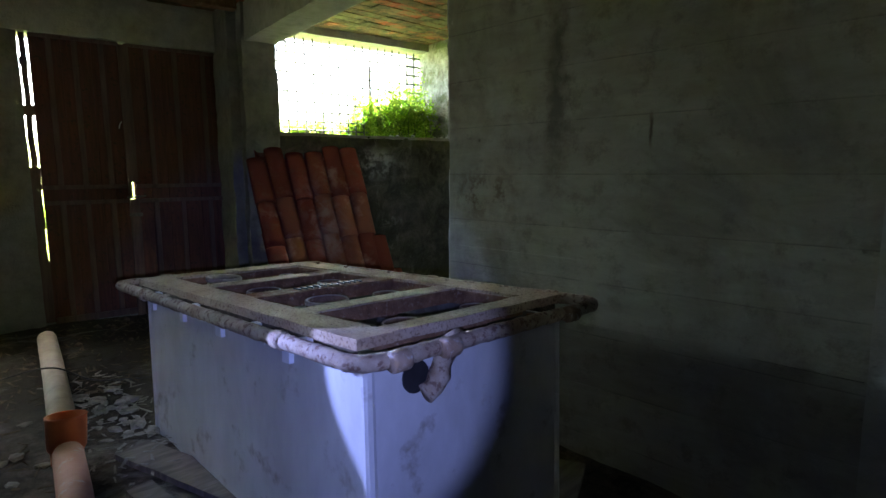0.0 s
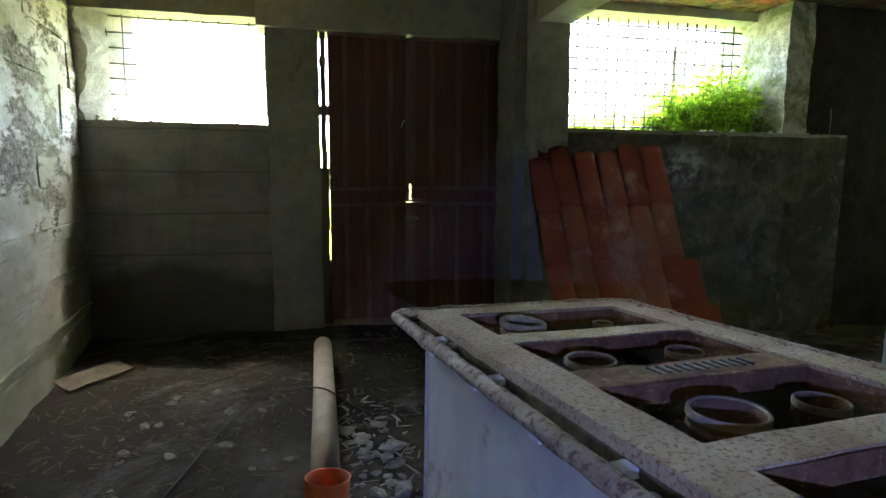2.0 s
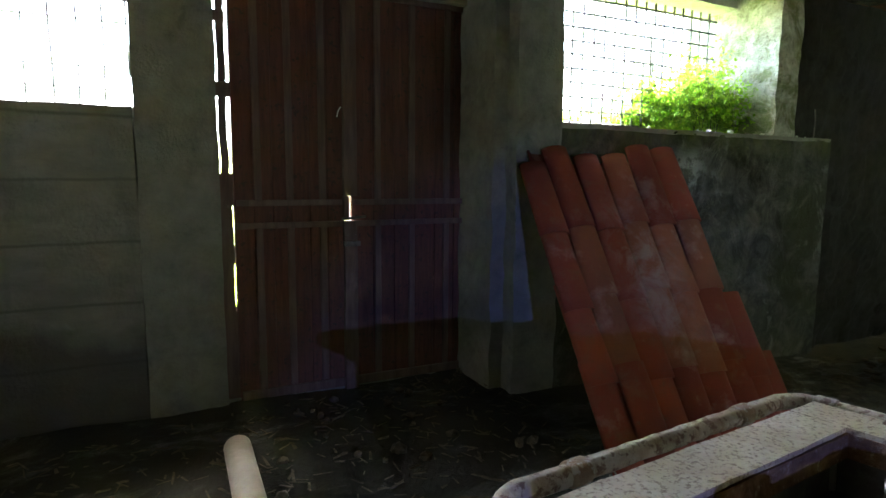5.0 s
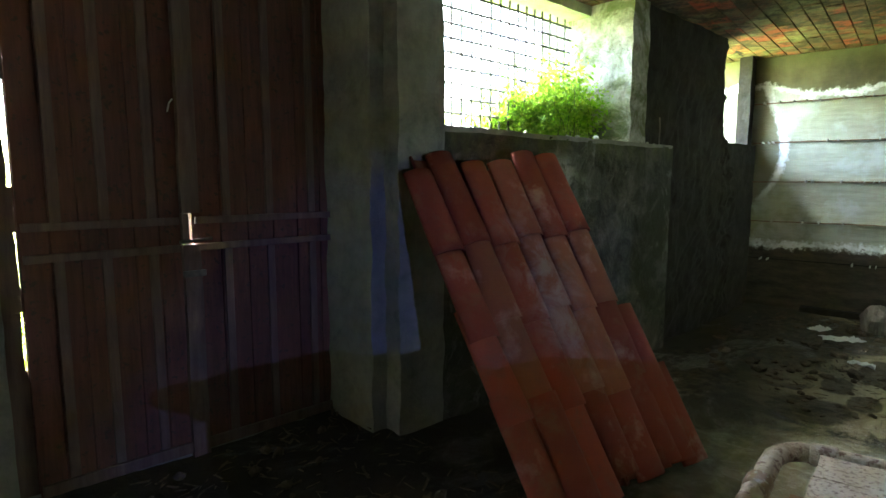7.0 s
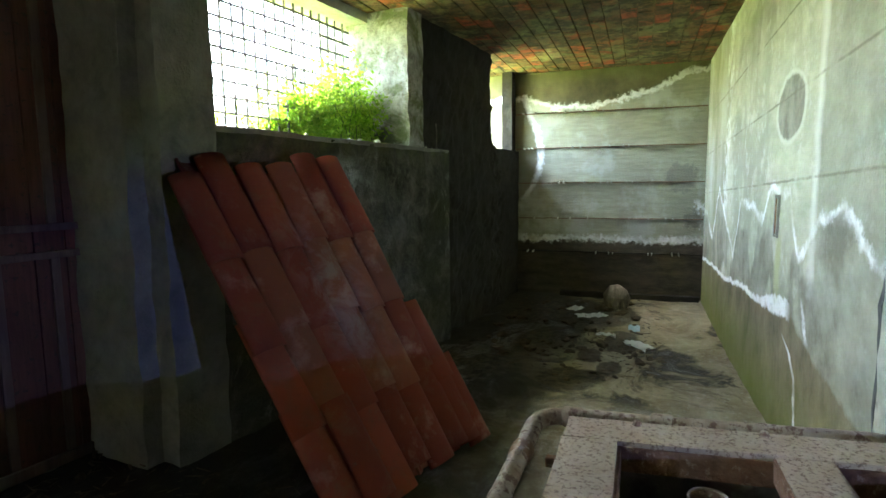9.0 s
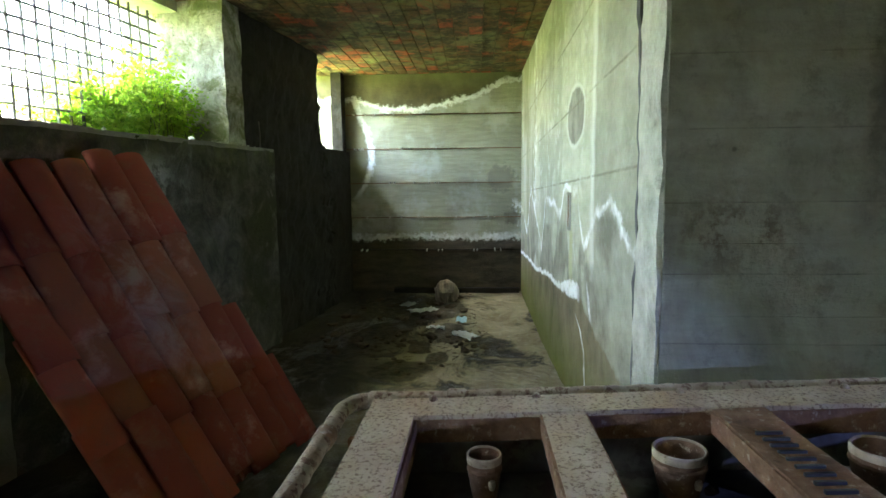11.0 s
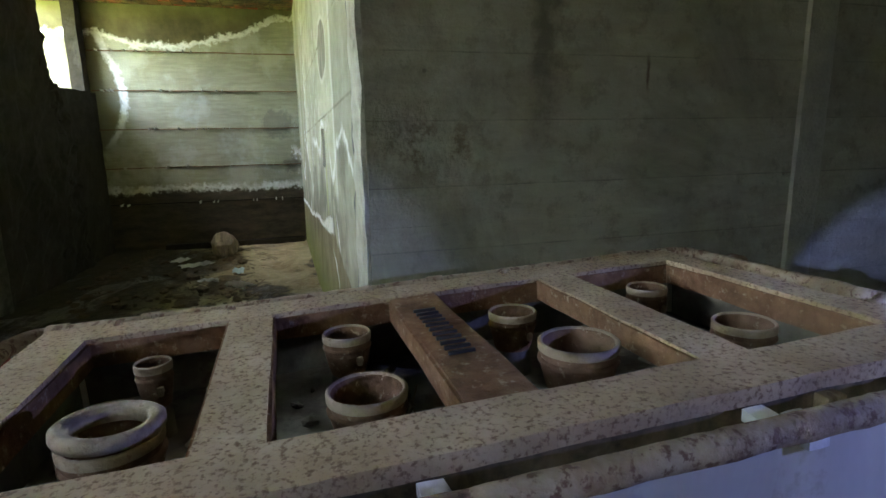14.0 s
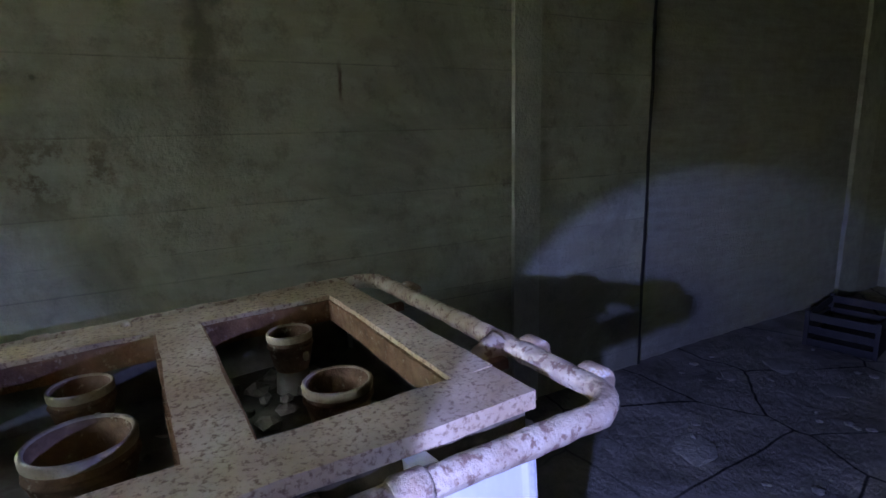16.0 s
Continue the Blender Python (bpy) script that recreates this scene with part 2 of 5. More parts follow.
def side_wall(name):
    """Pale concrete with board seams, grey damp patches edged in lime, green at the foot."""
    k = Mat(name, 0.85)
    x, y, z = k.axis(0), k.axis(1), k.axis(2)
    streak = k.noise(5, 7, 0.65, (0.8, 0.8, 2.0))
    c = k.mix(k.ramp(streak, 0.3, 0.7), (0.40, 0.41, 0.285), (0.56, 0.575, 0.42))
    c = k.mix(k.ramp(k.noise(1.3, 7, 0.65, warp=1.0), 0.46, 0.58, 0, 0.6), c, (0.31, 0.31, 0.225))
    c = k.mix(k.ramp(k.noise(6, 8, 0.72), 0.54, 0.62, 0, 0.5), c, (0.64, 0.66, 0.54))
    wob = k.math("MULTIPLY", k.math("SUBTRACT", k.noise(2.6, 5, 0.6), 0.5), 0.34)
    fine = k.math("MULTIPLY", k.math("SUBTRACT", k.noise(11, 7, 0.75), 0.5), 0.34)
    rag = k.math("ADD", wob, fine)
    grey = k.mix(k.ramp(k.noise(3.2, 7, 0.65), 0.40, 0.60), (0.185, 0.18, 0.13), (0.34, 0.335, 0.255))
    # greyer ends of the wall, each with a pale edge
    near_end = k.math("ADD", x, k.math("MULTIPLY", wob, 0.5))
    c = k.mix(k.ramp(near_end, 3.86, 3.90, 0.55, 0), c, grey)
    c = k.mix(k.math("MULTIPLY", k.near(near_end, 3.92, 0.012, 0.06), 0.6), c, (0.70, 0.72, 0.66))
    far_end = k.math("ADD", x, k.math("MULTIPLY", rag, 2.4))
    c = k.mix(k.ramp(far_end, 6.75, 6.95, 0, 0.75), c, k.mix(k.ramp(k.noise(2, 6, 0.6, (1, 1, 0.4)), 0.4, 0.6), (0.20, 0.195, 0.10), (0.38, 0.38, 0.29)))
    c = k.mix(k.math("MULTIPLY", k.near(far_end, 6.75, 0.03, 0.12), k.ramp(k.noise(3, 4), 0.4, 0.6, 0, 0.8)), c, (0.72, 0.74, 0.70))
    # damp patches under the lime edge
    edge = k.math("SUBTRACT", k.math("ADD", z, k.math("MULTIPLY", rag, 0.45)), k.profile(x, ((3.1, 1.18), (3.5, 1.36), (3.81, 1.30), (4.12, 1.10), (4.28, 1.24), (4.37, 1.42), (4.86, 1.42), (5.02, 1.22), (5.35, 1.30), (5.87, 1.32), (6.15, 0.85), (6.6, 1.08), (7.2, 1.40), (7.6, 0.85), (8.2, 1.1))))
    patch = k.ramp(k.noise(1.9, 4, 0.5, (1, 1, 0.8), warp=0.6), 0.42, 0.50, 0.15, 0.9)
    c = k.mix(k.math("MULTIPLY", k.ramp(edge, 0.0, -0.05), patch), c, grey)
    lime = k.math("MULTIPLY", k.near(edge, 0.008, 0.010, 0.032), k.ramp(k.noise(3.3, 4, 0.6), 0.40, 0.58, 0.05, 0.95))
    c = k.mix(lime, c, LIME)
    # brown and green below the long crust
    low = k.math("SUBTRACT", k.math("ADD", z, k.math("MULTIPLY", rag, 0.26)), k.profile(x, ((3.1, 0.62), (3.8, 0.70), (4.30, 0.82), (4.65, 0.77), (5.12, 0.71), (5.65, 0.70), (6.48, 0.62), (8.4, 0.56))))
    brown = k.mix(k.ramp(k.noise(5, 7, 0.7, (1, 1, 0.6)), 0.35, 0.65), (0.12, 0.095, 0.05), (0.25, 0.215, 0.125))
    brown = k.mix(k.ramp(k.math("ADD", z, k.math("MULTIPLY", wob, 1.2)), 0.10, 0.62, 0.9, 0), brown, (0.155, 0.175, 0.03))
    c = k.mix(k.ramp(low, 0.0, -0.03, 0, 0.92), c, brown)
    blob = k.near(x, 4.50, 0.20, 0.30)
    thick = k.math("SUBTRACT", k.math("ABSOLUTE", low), k.math("MULTIPLY", blob, 0.030))
    crust = k.math("MULTIPLY", k.ramp(thick, 0.012, 0.028, 1, 0), k.ramp(x, 4.22, 4.34))
    c = k.mix(k.math("MULTIPLY", crust, k.ramp(k.noise(12, 5, 0.7), 0.3, 0.5, 0.5, 1)), c, LIME)
    # two thin drips
    for pts, z0, z1 in ((((0.70, 3.90), (0.92, 4.03)), 0.72, 0.92), (((0.0, 3.96), (0.49, 4.08), (0.60, 4.20), (0.68, 4.40)), 0.1, 0.66)):
        d = k.math("SUBTRACT", k.math("ADD", x, k.math("MULTIPLY", fine, 0.3)), k.profile(z, pts))
        d = k.math("MULTIPLY", k.near(d, 0.0, 0.014, 0.018), k.near(z, (z0 + z1) / 2, (z1 - z0) / 2 - 0.05, 0.06))
        c = k.mix(k.math("MULTIPLY", d, k.ramp(k.noise(8, 4), 0.35, 0.5, 0.3, 0.9)), c, LIME)
    # the filled round hole
    ring = k.math("SQRT", k.math("ADD", k.math("POWER", k.math("MULTIPLY", k.math("SUBTRACT", x, 4.46), 0.62), 2), k.math("POWER", k.math("SUBTRACT", z, 1.86), 2)))
    ring = k.math("ADD", ring, k.math("MULTIPLY", rag, 0.14))
    c = k.mix(k.ramp(ring, 0.165, 0.182, 0.95, 0), c, k.mix(k.ramp(k.noise(7, 6), 0.40, 0.60), (0.20, 0.195, 0.145), (0.33, 0.32, 0.245)))
    c = k.mix(k.math("MULTIPLY", k.near(ring, 0.186, 0.005, 0.016), 0.6), c, (0.66, 0.68, 0.58))
    # board seams
    for z0 in (1.50, 1.95, 2.40):
        seam = k.math("ADD", k.math("ADD", z, k.math("MULTIPLY", fine, 0.06)), k.math("MULTIPLY", k.math("SUBTRACT", x, 3.8), 0.035))
        c = k.mix(k.math("MULTIPLY", k.near(seam, z0, 0.003, 0.007), k.ramp(k.noise(4, 4), 0.40, 0.55, 0.1, 0.75)), c, (0.20, 0.19, 0.13))
    rust = k.math("MULTIPLY", k.near(x, 4.56, 0.03, 0.07), k.near(k.math("ADD", z, wob), 1.0, 0.12, 0.10))
    c = k.mix(k.math("MULTIPLY", rust, 0.55), c, (0.46, 0.47, 0.20))
    c = k.mix(k.ramp(x, 3.05, 2.98), c, k.mix(k.ramp(k.noise(14, 6), 0.35, 0.65), (0.36, 0.36, 0.31), (0.62, 0.62, 0.56)))
    c = k.mix(k.near(k.math("ADD", x, k.math("MULTIPLY", wob, 0.12)), 3.03, 0.012, 0.012), c, (0.04, 0.038, 0.03))
    return k.done(c, k.math("ADD", streak, k.math("ADD", k.noise(45, 4), crust)), 0.45, 0.01)


M_wall = concrete("board_marked_concrete", (0.36, 0.35, 0.28), (0.25, 0.24, 0.185), 0.0)
M_block = concrete("rough_cement_render", (0.30, 0.29, 0.245), (0.19, 0.185, 0.155), 0.35, (1, 1, 1))
# M_dark: near-black concrete for the pier, the bay walls and the far kerb
M_dark = concrete("near_black_concrete", (0.042, 0.037, 0.028), (0.018, 0.016, 0.012), 0.7, (1, 1, 1))
M_edge = concrete("broken_edge_concrete", (0.50, 0.50, 0.42), (0.27, 0.265, 0.21), 0.6, (1, 1, 1))


def sill_material(name):
    """Blackened cement render, mottled, with a chalky patch and runs under the sill."""
    k = Mat(name, 0.92)
    x, z = k.axis(0), k.axis(2)
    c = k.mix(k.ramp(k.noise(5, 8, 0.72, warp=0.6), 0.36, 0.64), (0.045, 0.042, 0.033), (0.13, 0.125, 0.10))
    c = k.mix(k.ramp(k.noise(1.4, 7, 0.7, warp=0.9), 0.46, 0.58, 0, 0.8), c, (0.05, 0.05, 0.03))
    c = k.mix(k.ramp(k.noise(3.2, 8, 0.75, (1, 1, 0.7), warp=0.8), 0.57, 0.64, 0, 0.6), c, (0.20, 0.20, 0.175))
    spot = k.math("MULTIPLY", k.near(x, 4.35, 0.10, 0.16), k.near(z, 1.50, 0.05, 0.14))
    c = k.mix(k.math("MULTIPLY", spot, k.ramp(k.noise(7, 8, 0.75), 0.46, 0.56)), c, (0.34, 0.34, 0.32))
    c = k.mix(k.math("MULTIPLY", k.ramp(z, 1.60, 1.76), k.ramp(k.noise(6, 6, 0.7, (1, 1, 0.4)), 0.42, 0.6, 0, 0.6)), c, (0.13, 0.14, 0.06))
    return k.done(c, k.math("ADD", k.noise(8, 8, 0.72), k.noise(50, 5)), 0.7, 0.02)


M_sill = sill_material("blackened_sill_render")
M_beam = concrete("concrete_beam", (0.42, 0.41, 0.34), (0.29, 0.285, 0.22), 0.2, (1, 1, 1))
M_ledge = concrete("ledge_concrete", (0.50, 0.50, 0.43), (0.33, 0.33, 0.27), 0.4, (1, 1, 1))


def mossy_jamb(name):
    k = Mat(name, 0.92)
    c = k.mix(k.ramp(k.noise(9, 8, 0.72, warp=0.4), 0.35, 0.65), (0.22, 0.21, 0.165), (0.50, 0.49, 0.42))
    c = k.mix(k.ramp(k.noise(3.5, 7, 0.7, warp=0.8), 0.48, 0.58, 0, 0.8), c, (0.13, 0.15, 0.055))
    c = k.mix(k.ramp(k.noise(22, 6, 0.75), 0.58, 0.66, 0, 0.7), c, (0.09, 0.085, 0.06))
    return k.done(c, k.math("ADD", k.noise(12, 7, 0.7), k.noise(45, 5)), 0.7, 0.02)


M_jamb = mossy_jamb("mossy_weathered_concrete")
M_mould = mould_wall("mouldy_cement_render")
M_peel = plaster_peeling("peeling_limewash")
M_far = far_wall("lime_streaked_far_wall")
M_pass = side_wall("lime_streaked_side_wall")


def floor_material():
    k = Mat("dirty_screed", 0.9)
    x = k.axis(0)
    base = k.mix(k.ramp(k.noise(3.2, 8, 0.7, warp=0.8), 0.35, 0.65), (0.22, 0.185, 0.115), (0.42, 0.37, 0.25))
    base = k.mix(k.ramp(k.noise(22, 6, 0.7), 0.55, 0.7, 0, 0.6), base, (0.52, 0.50, 0.43))
    soil = k.mix(k.ramp(k.noise(11, 8, 0.75), 0.4, 0.62), (0.042, 0.035, 0.026), (0.125, 0.108, 0.082))
    soil = k.mix(k.ramp(k.noise(2.3, 8, 0.7, warp=0.7), 0.56, 0.64, 0, 0.6), soil, (0.22, 0.205, 0.17))
    where = k.math("ADD", x, k.math("MULTIPLY", k.math("SUBTRACT", k.noise(1.3, 6, 0.65), 0.5), 2.2))
    c = k.mix(k.ramp(where, 2.7, 3.7), soil, base)
    # bare grey screed behind the range
    back = k.math("ADD", k.axis(1), k.math("MULTIPLY", k.math("SUBTRACT", k.noise(1.7, 7, 0.7), 0.5), 0.8))
    c = k.mix(k.ramp(back, 1.5, 1.1, 0, 0.9), c, k.mix(k.ramp(k.noise(4, 8, 0.7, warp=0.6), 0.38, 0.62), (0.16, 0.15, 0.125), (0.30, 0.285, 0.245)))
    # black soil along the block wall, with the shade there painted in
    edge = k.math("ADD", x, k.math("MULTIPLY", k.math("SUBTRACT", k.noise(2.1, 7, 0.7), 0.5), 0.9))
    c = k.mix(k.ramp(edge, 1.0, 0.7, 0, 0.8), c, k.mix(k.ramp(k.noise(13, 8, 0.75), 0.4, 0.65), (0.018, 0.015, 0.011), (0.075, 0.062, 0.044)))
    wet = k.noise(0.85, 7, 0.68, (1, 1.4, 1), warp=0.9)
    c = k.mix(k.math("MULTIPLY", k.ramp(wet, 0.49, 0.56), k.ramp(x, 4.2, 4.8)), c, (0.045, 0.04, 0.03))
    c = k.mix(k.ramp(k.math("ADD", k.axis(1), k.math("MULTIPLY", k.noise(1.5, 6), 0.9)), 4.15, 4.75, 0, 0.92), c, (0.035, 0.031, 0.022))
    # wet stains on the bay floor
    rag = k.math("MULTIPLY", k.math("SUBTRACT", k.noise(4.5, 7, 0.7), 0.5), 0.42)
    for sx, sy, a, b in ((5.10, 3.90, 0.34, 0.24), (5.80, 3.80, 0.22, 0.10), (5.45, 3.62, 0.20, 0.10), (5.40, 4.75, 0.75, 0.42), (7.0, 4.35, 1.1, 0.50), (6.35, 3.55, 0.40, 0.16), (7.5, 3.75, 0.65, 0.35)):
        ex = k.math("POWER", k.math("DIVIDE", k.math("SUBTRACT", x, sx), a), 2)
        ey = k.math("POWER", k.math("DIVIDE", k.math("SUBTRACT", k.axis(1), sy), b), 2)
        stain = k.math("ADD", k.math("SQRT", k.math("ADD", ex, ey)), k.math("MULTIPLY", rag, 2.2))
        c = k.mix(k.ramp(stain, 0.86, 1.04, 0.85, 0), c, k.mix(k.ramp(k.noise(14, 6, 0.7), 0.4, 0.65), (0.035, 0.03, 0.021), (0.11, 0.095, 0.065)))
    rough = k.ramp(wet, 0.52, 0.60, 0.92, 0.35)
    crack = k.cells(1.6, "DISTANCE_TO_EDGE")
    c = k.mix(k.math("MULTIPLY", k.ramp(crack, 0.004, 0.012, 1, 0), k.ramp(k.axis(1), 1.2, 0.6)), c, (0.02, 0.02, 0.018))
    return k.done(c, k.math("ADD", k.noise(26, 8, 0.7), k.math("MULTIPLY", k.noise(5, 6), 1.3)), 0.7, 0.03, rough)


M_floor = floor_material()


def partition_material():
    """Grey board-marked concrete with the rusty run and the brown blot it has."""
    k = Mat("stained_partition_concrete", 0.92)
    y, z = k.axis(1), k.axis(2)
    board = k.math("FLOOR", k.math("MULTIPLY", z, 4.3))
    tone = k.noise(9.7, 0, 0.5, (0, 0, 1), at=None)
    streak = k.noise(5, 8, 0.68, (1, 0.8, 3.2), warp=0.4)
    c = k.mix(k.ramp(streak, 0.28, 0.72), (0.29, 0.285, 0.21), (0.42, 0.41, 0.31))
    wn_ = k.t.nodes.new("ShaderNodeTexWhiteNoise")
    wn_.noise_dimensions = "1D"
    k.put(wn_.inputs["W"], board)
    c = k.mix(k.ramp(wn_.outputs["Value"], 0, 1, 0, 0.22), c, (0.21, 0.205, 0.16))
    c = k.mix(k.ramp(k.noise(1.1, 7, 0.68, warp=0.9), 0.46, 0.60, 0, 0.6), c, (0.19, 0.185, 0.14))
    c = k.mix(k.ramp(k.noise(2.3, 8, 0.7, warp=0.5), 0.54, 0.66, 0, 0.45), c, (0.42, 0.42, 0.33))
    c = k.mix(k.ramp(k.noise(9, 8, 0.75), 0.53, 0.63, 0, 0.5), c, (0.17, 0.165, 0.125))
    wob = k.math("MULTIPLY", k.math("SUBTRACT", k.noise(4.5, 7, 0.72), 0.5), 0.26)
    joint = k.math("FRACT", k.math("ADD", k.math("MULTIPLY", z, 4.3), k.math("MULTIPLY", wob, 0.12)))
    c = k.mix(k.math("MULTIPLY", k.ramp(joint, 0.0, 0.03, 1, 0), k.ramp(k.noise(5, 5), 0.40, 0.58, 0.1, 0.8)), c, (0.15, 0.145, 0.11))
    run = k.math("MULTIPLY", k.near(k.math("ADD", y, wob), 2.03, 0.018, 0.055), k.ramp(k.math("ADD", z, k.math("MULTIPLY", wob, 2.0)), 1.22, 1.42))
    run = k.math("MULTIPLY", run, k.ramp(k.noise(5, 6, 0.7), 0.36, 0.56, 0.25, 0.80))
    c = k.mix(run, c, (0.12, 0.105, 0.08))
    blot = k.math("MULTIPLY", k.near(y, 2.45, 0.08, 0.16), k.near(z, 1.30, 0.04, 0.11))
    c = k.mix(k.math("MULTIPLY", blot, k.ramp(k.noise(11, 7, 0.72), 0.50, 0.60, 0, 0.85)), c, (0.13, 0.095, 0.065))
    c = k.mix(k.math("MULTIPLY", k.near(k.math("ADD", y, k.math("MULTIPLY", wob, 0.2)), 1.585, 0.002, 0.009), k.near(z, 1.57, 0.03, 0.05)), c, (0.13, 0.10, 0.075))
    pit = k.ramp(k.math("ADD", k.cells(5.5), k.math("MULTIPLY", k.noise(30, 4), 0.06)), 0.055, 0.09, 0.7, 0)
    c = k.mix(k.math("MULTIPLY", pit, k.ramp(k.noise(3, 3), 0.5, 0.56)), c, (0.10, 0.088, 0.07))
    h = k.math("ADD", k.math("MULTIPLY", streak, 0.8), k.noise(50, 5))
    return k.done(c, h, 0.5, 0.012)


M_part = partition_material()


def simple(name, a, b, scale=12, rough=0.8, metal=0.0, stretch=(1, 1, 1), bump=0.3, spots=None, spot_at=(0.58, 0.64), spot_scale=30):
    k = Mat(name, rough, metal)
    f = k.noise(scale, 6, 0.65, stretch, warp=0.3)
    c = k.mix(k.ramp(f, 0.32, 0.68), a, b)
    if spots:
        c = k.mix(k.ramp(k.noise(spot_scale, 5, 0.65), *spot_at), c, spots)
    return k.done(c, k.noise(scale * 4, 5), bump, 0.006)


M_door = simple("red_brown_painted_wood", (0.095, 0.035, 0.026), (0.17, 0.064, 0.045), 6, 0.75, 0, (6, 6, 0.5), 0.4, (0.07, 0.04, 0.03))
M_lath = simple("grey_worn_wood", (0.12, 0.072, 0.056), (0.20, 0.13, 0.10), 6, 0.8, 0, (5, 5, 0.5), 0.4)
M_metal = simple("dull_iron", (0.10, 0.09, 0.08), (0.24, 0.20, 0.17), 20, 0.5, 0.7)
M_wire = simple("galvanised_wire", (0.10, 0.10, 0.09), (0.18, 0.17, 0.16), 20, 0.6, 0.5)
M_tank = simple("white_painted_sheet_metal", (0.50, 0.50, 0.47), (0.70, 0.70, 0.68), 3, 0.5, 0.0, (1, 1, 0.45), 0.12, (0.34, 0.31, 0.26), (0.58, 0.70), 7)
M_frame = simple("speckled_dusty_iron_frame", (0.33, 0.23, 0.14), (0.50, 0.40, 0.28), 5, 0.85, 0.0, (1, 1, 1), 0.6, (0.19, 0.125, 0.08), (0.50, 0.64), 95)
M_rust = simple("flaking_rust", (0.13, 0.068, 0.036), (0.26, 0.15, 0.085), 18, 0.9, 0.0, (1, 1, 1), 0.9, (0.34, 0.25, 0.17), (0.58, 0.68), 48)
M_sleeve = simple("rusty_pipe_sleeve", (0.24, 0.15, 0.09), (0.40, 0.30, 0.21), 16, 0.85, 0.0, (1, 1, 1), 0.8, (0.50, 0.45, 0.37), (0.56, 0.64), 40)
M_pipe = simple("blistered_painted_pipe", (0.27, 0.185, 0.115), (0.47, 0.39, 0.285), 16, 0.8, 0.0, (1, 1, 1), 0.9, (0.17, 0.10, 0.065), (0.52, 0.60), 45)
M_inner = simple("dusty_grey_pan", (0.075, 0.066, 0.05), (0.19, 0.175, 0.14), 7, 0.8, 0.0, (1, 1, 1), 0.4, (0.10, 0.085, 0.065), (0.55, 0.62), 11)
M_cup = simple("dirty_fired_clay", (0.11, 0.066, 0.042), (0.23, 0.145, 0.095), 20, 0.85, 0.0, (1, 1, 1), 0.7, (0.38, 0.31, 0.23), (0.60, 0.70), 60)
M_board = simple("damp_grey_board", (0.085, 0.07, 0.05), (0.16, 0.135, 0.10), 9, 0.9)
M_rim = simple("pale_dusty_clay_rim", (0.25, 0.20, 0.14), (0.40, 0.335, 0.25), 20, 0.8, 0.0, (1, 1, 1), 0.6, (0.25, 0.19, 0.13), (0.58, 0.66), 60)
M_rubble = simple("grey_mortar_rubble", (0.15, 0.14, 0.115), (0.32, 0.305, 0.265), 22, 0.9)
M_soil_and_gap = simple("dark_litter", (0.05, 0.042, 0.03), (0.16, 0.13, 0.09), 20, 0.95)
M_plank = simple("grey_wet_plank", (0.12, 0.10, 0.08), (0.24, 0.21, 0.17), 5, 0.85, 0, (1, 6, 1), 0.4)
M_pvc = simple("dusty_cream_pvc", (0.36, 0.29, 0.21), (0.52, 0.44, 0.34), 6, 0.6, 0, (1, 1, 1), 0.1, (0.30, 0.25, 0.20), (0.58, 0.7), 8)
M_salmon = simple("salmon_pvc", (0.52, 0.24, 0.15), (0.66, 0.38, 0.27), 6, 0.6, 0, (1, 1, 1), 0.1, (0.62, 0.52, 0.44), (0.56, 0.66), 9)
M_orange = simple("orange_pvc", (0.66, 0.12, 0.03), (0.80, 0.20, 0.06), 6, 0.5, 0, (1, 1, 1), 0.1)
M_black = simple("black_plastic", (0.012, 0.012, 0.013), (0.03, 0.03, 0.032), 20, 0.5)
M_paper = simple("pale_wrapper", (0.70, 0.73, 0.76), (0.85, 0.86, 0.88), 20, 0.6)
M_blue = simple("faded_blue_plastic", (0.25, 0.48, 0.62), (0.55, 0.70, 0.78), 20, 0.5)
M_stem = simple("green_stem", (0.10, 0.13, 0.03), (0.17, 0.20, 0.06), 20, 0.8)


def leaf_material():
    k = Mat("spring_leaves", 0.6)
    r = k.island()
    c = k.mix(r, (0.10, 0.19, 0.016), (0.24, 0.36, 0.04))
    k.b.inputs["Transmission Weight"].default_value = 0.0
    k.b.inputs["Subsurface Weight"].default_value = 0.0
    m = k.done(c)
    add = k.t.nodes.new("ShaderNodeMixShader")
    tr = k.t.nodes.new("ShaderNodeBsdfTranslucent")
    k.t.links.new(k.mix(r, (0.26, 0.44, 0.03), (0.42, 0.58, 0.06)), tr.inputs[0])
    add.inputs[0].default_value = 0.5
    k.t.links.new(k.b.outputs[0], add.inputs[1])
    k.t.links.new(tr.outputs[0], add.inputs[2])
    k.t.links.new(add.outputs[0], k.t.nodes["Material Output"].inputs[0])
    return m


M_leaf = leaf_material()
M_grass = simple("rough_grass_ground", (0.07, 0.10, 0.02), (0.16, 0.17, 0.07), 3, 0.95)


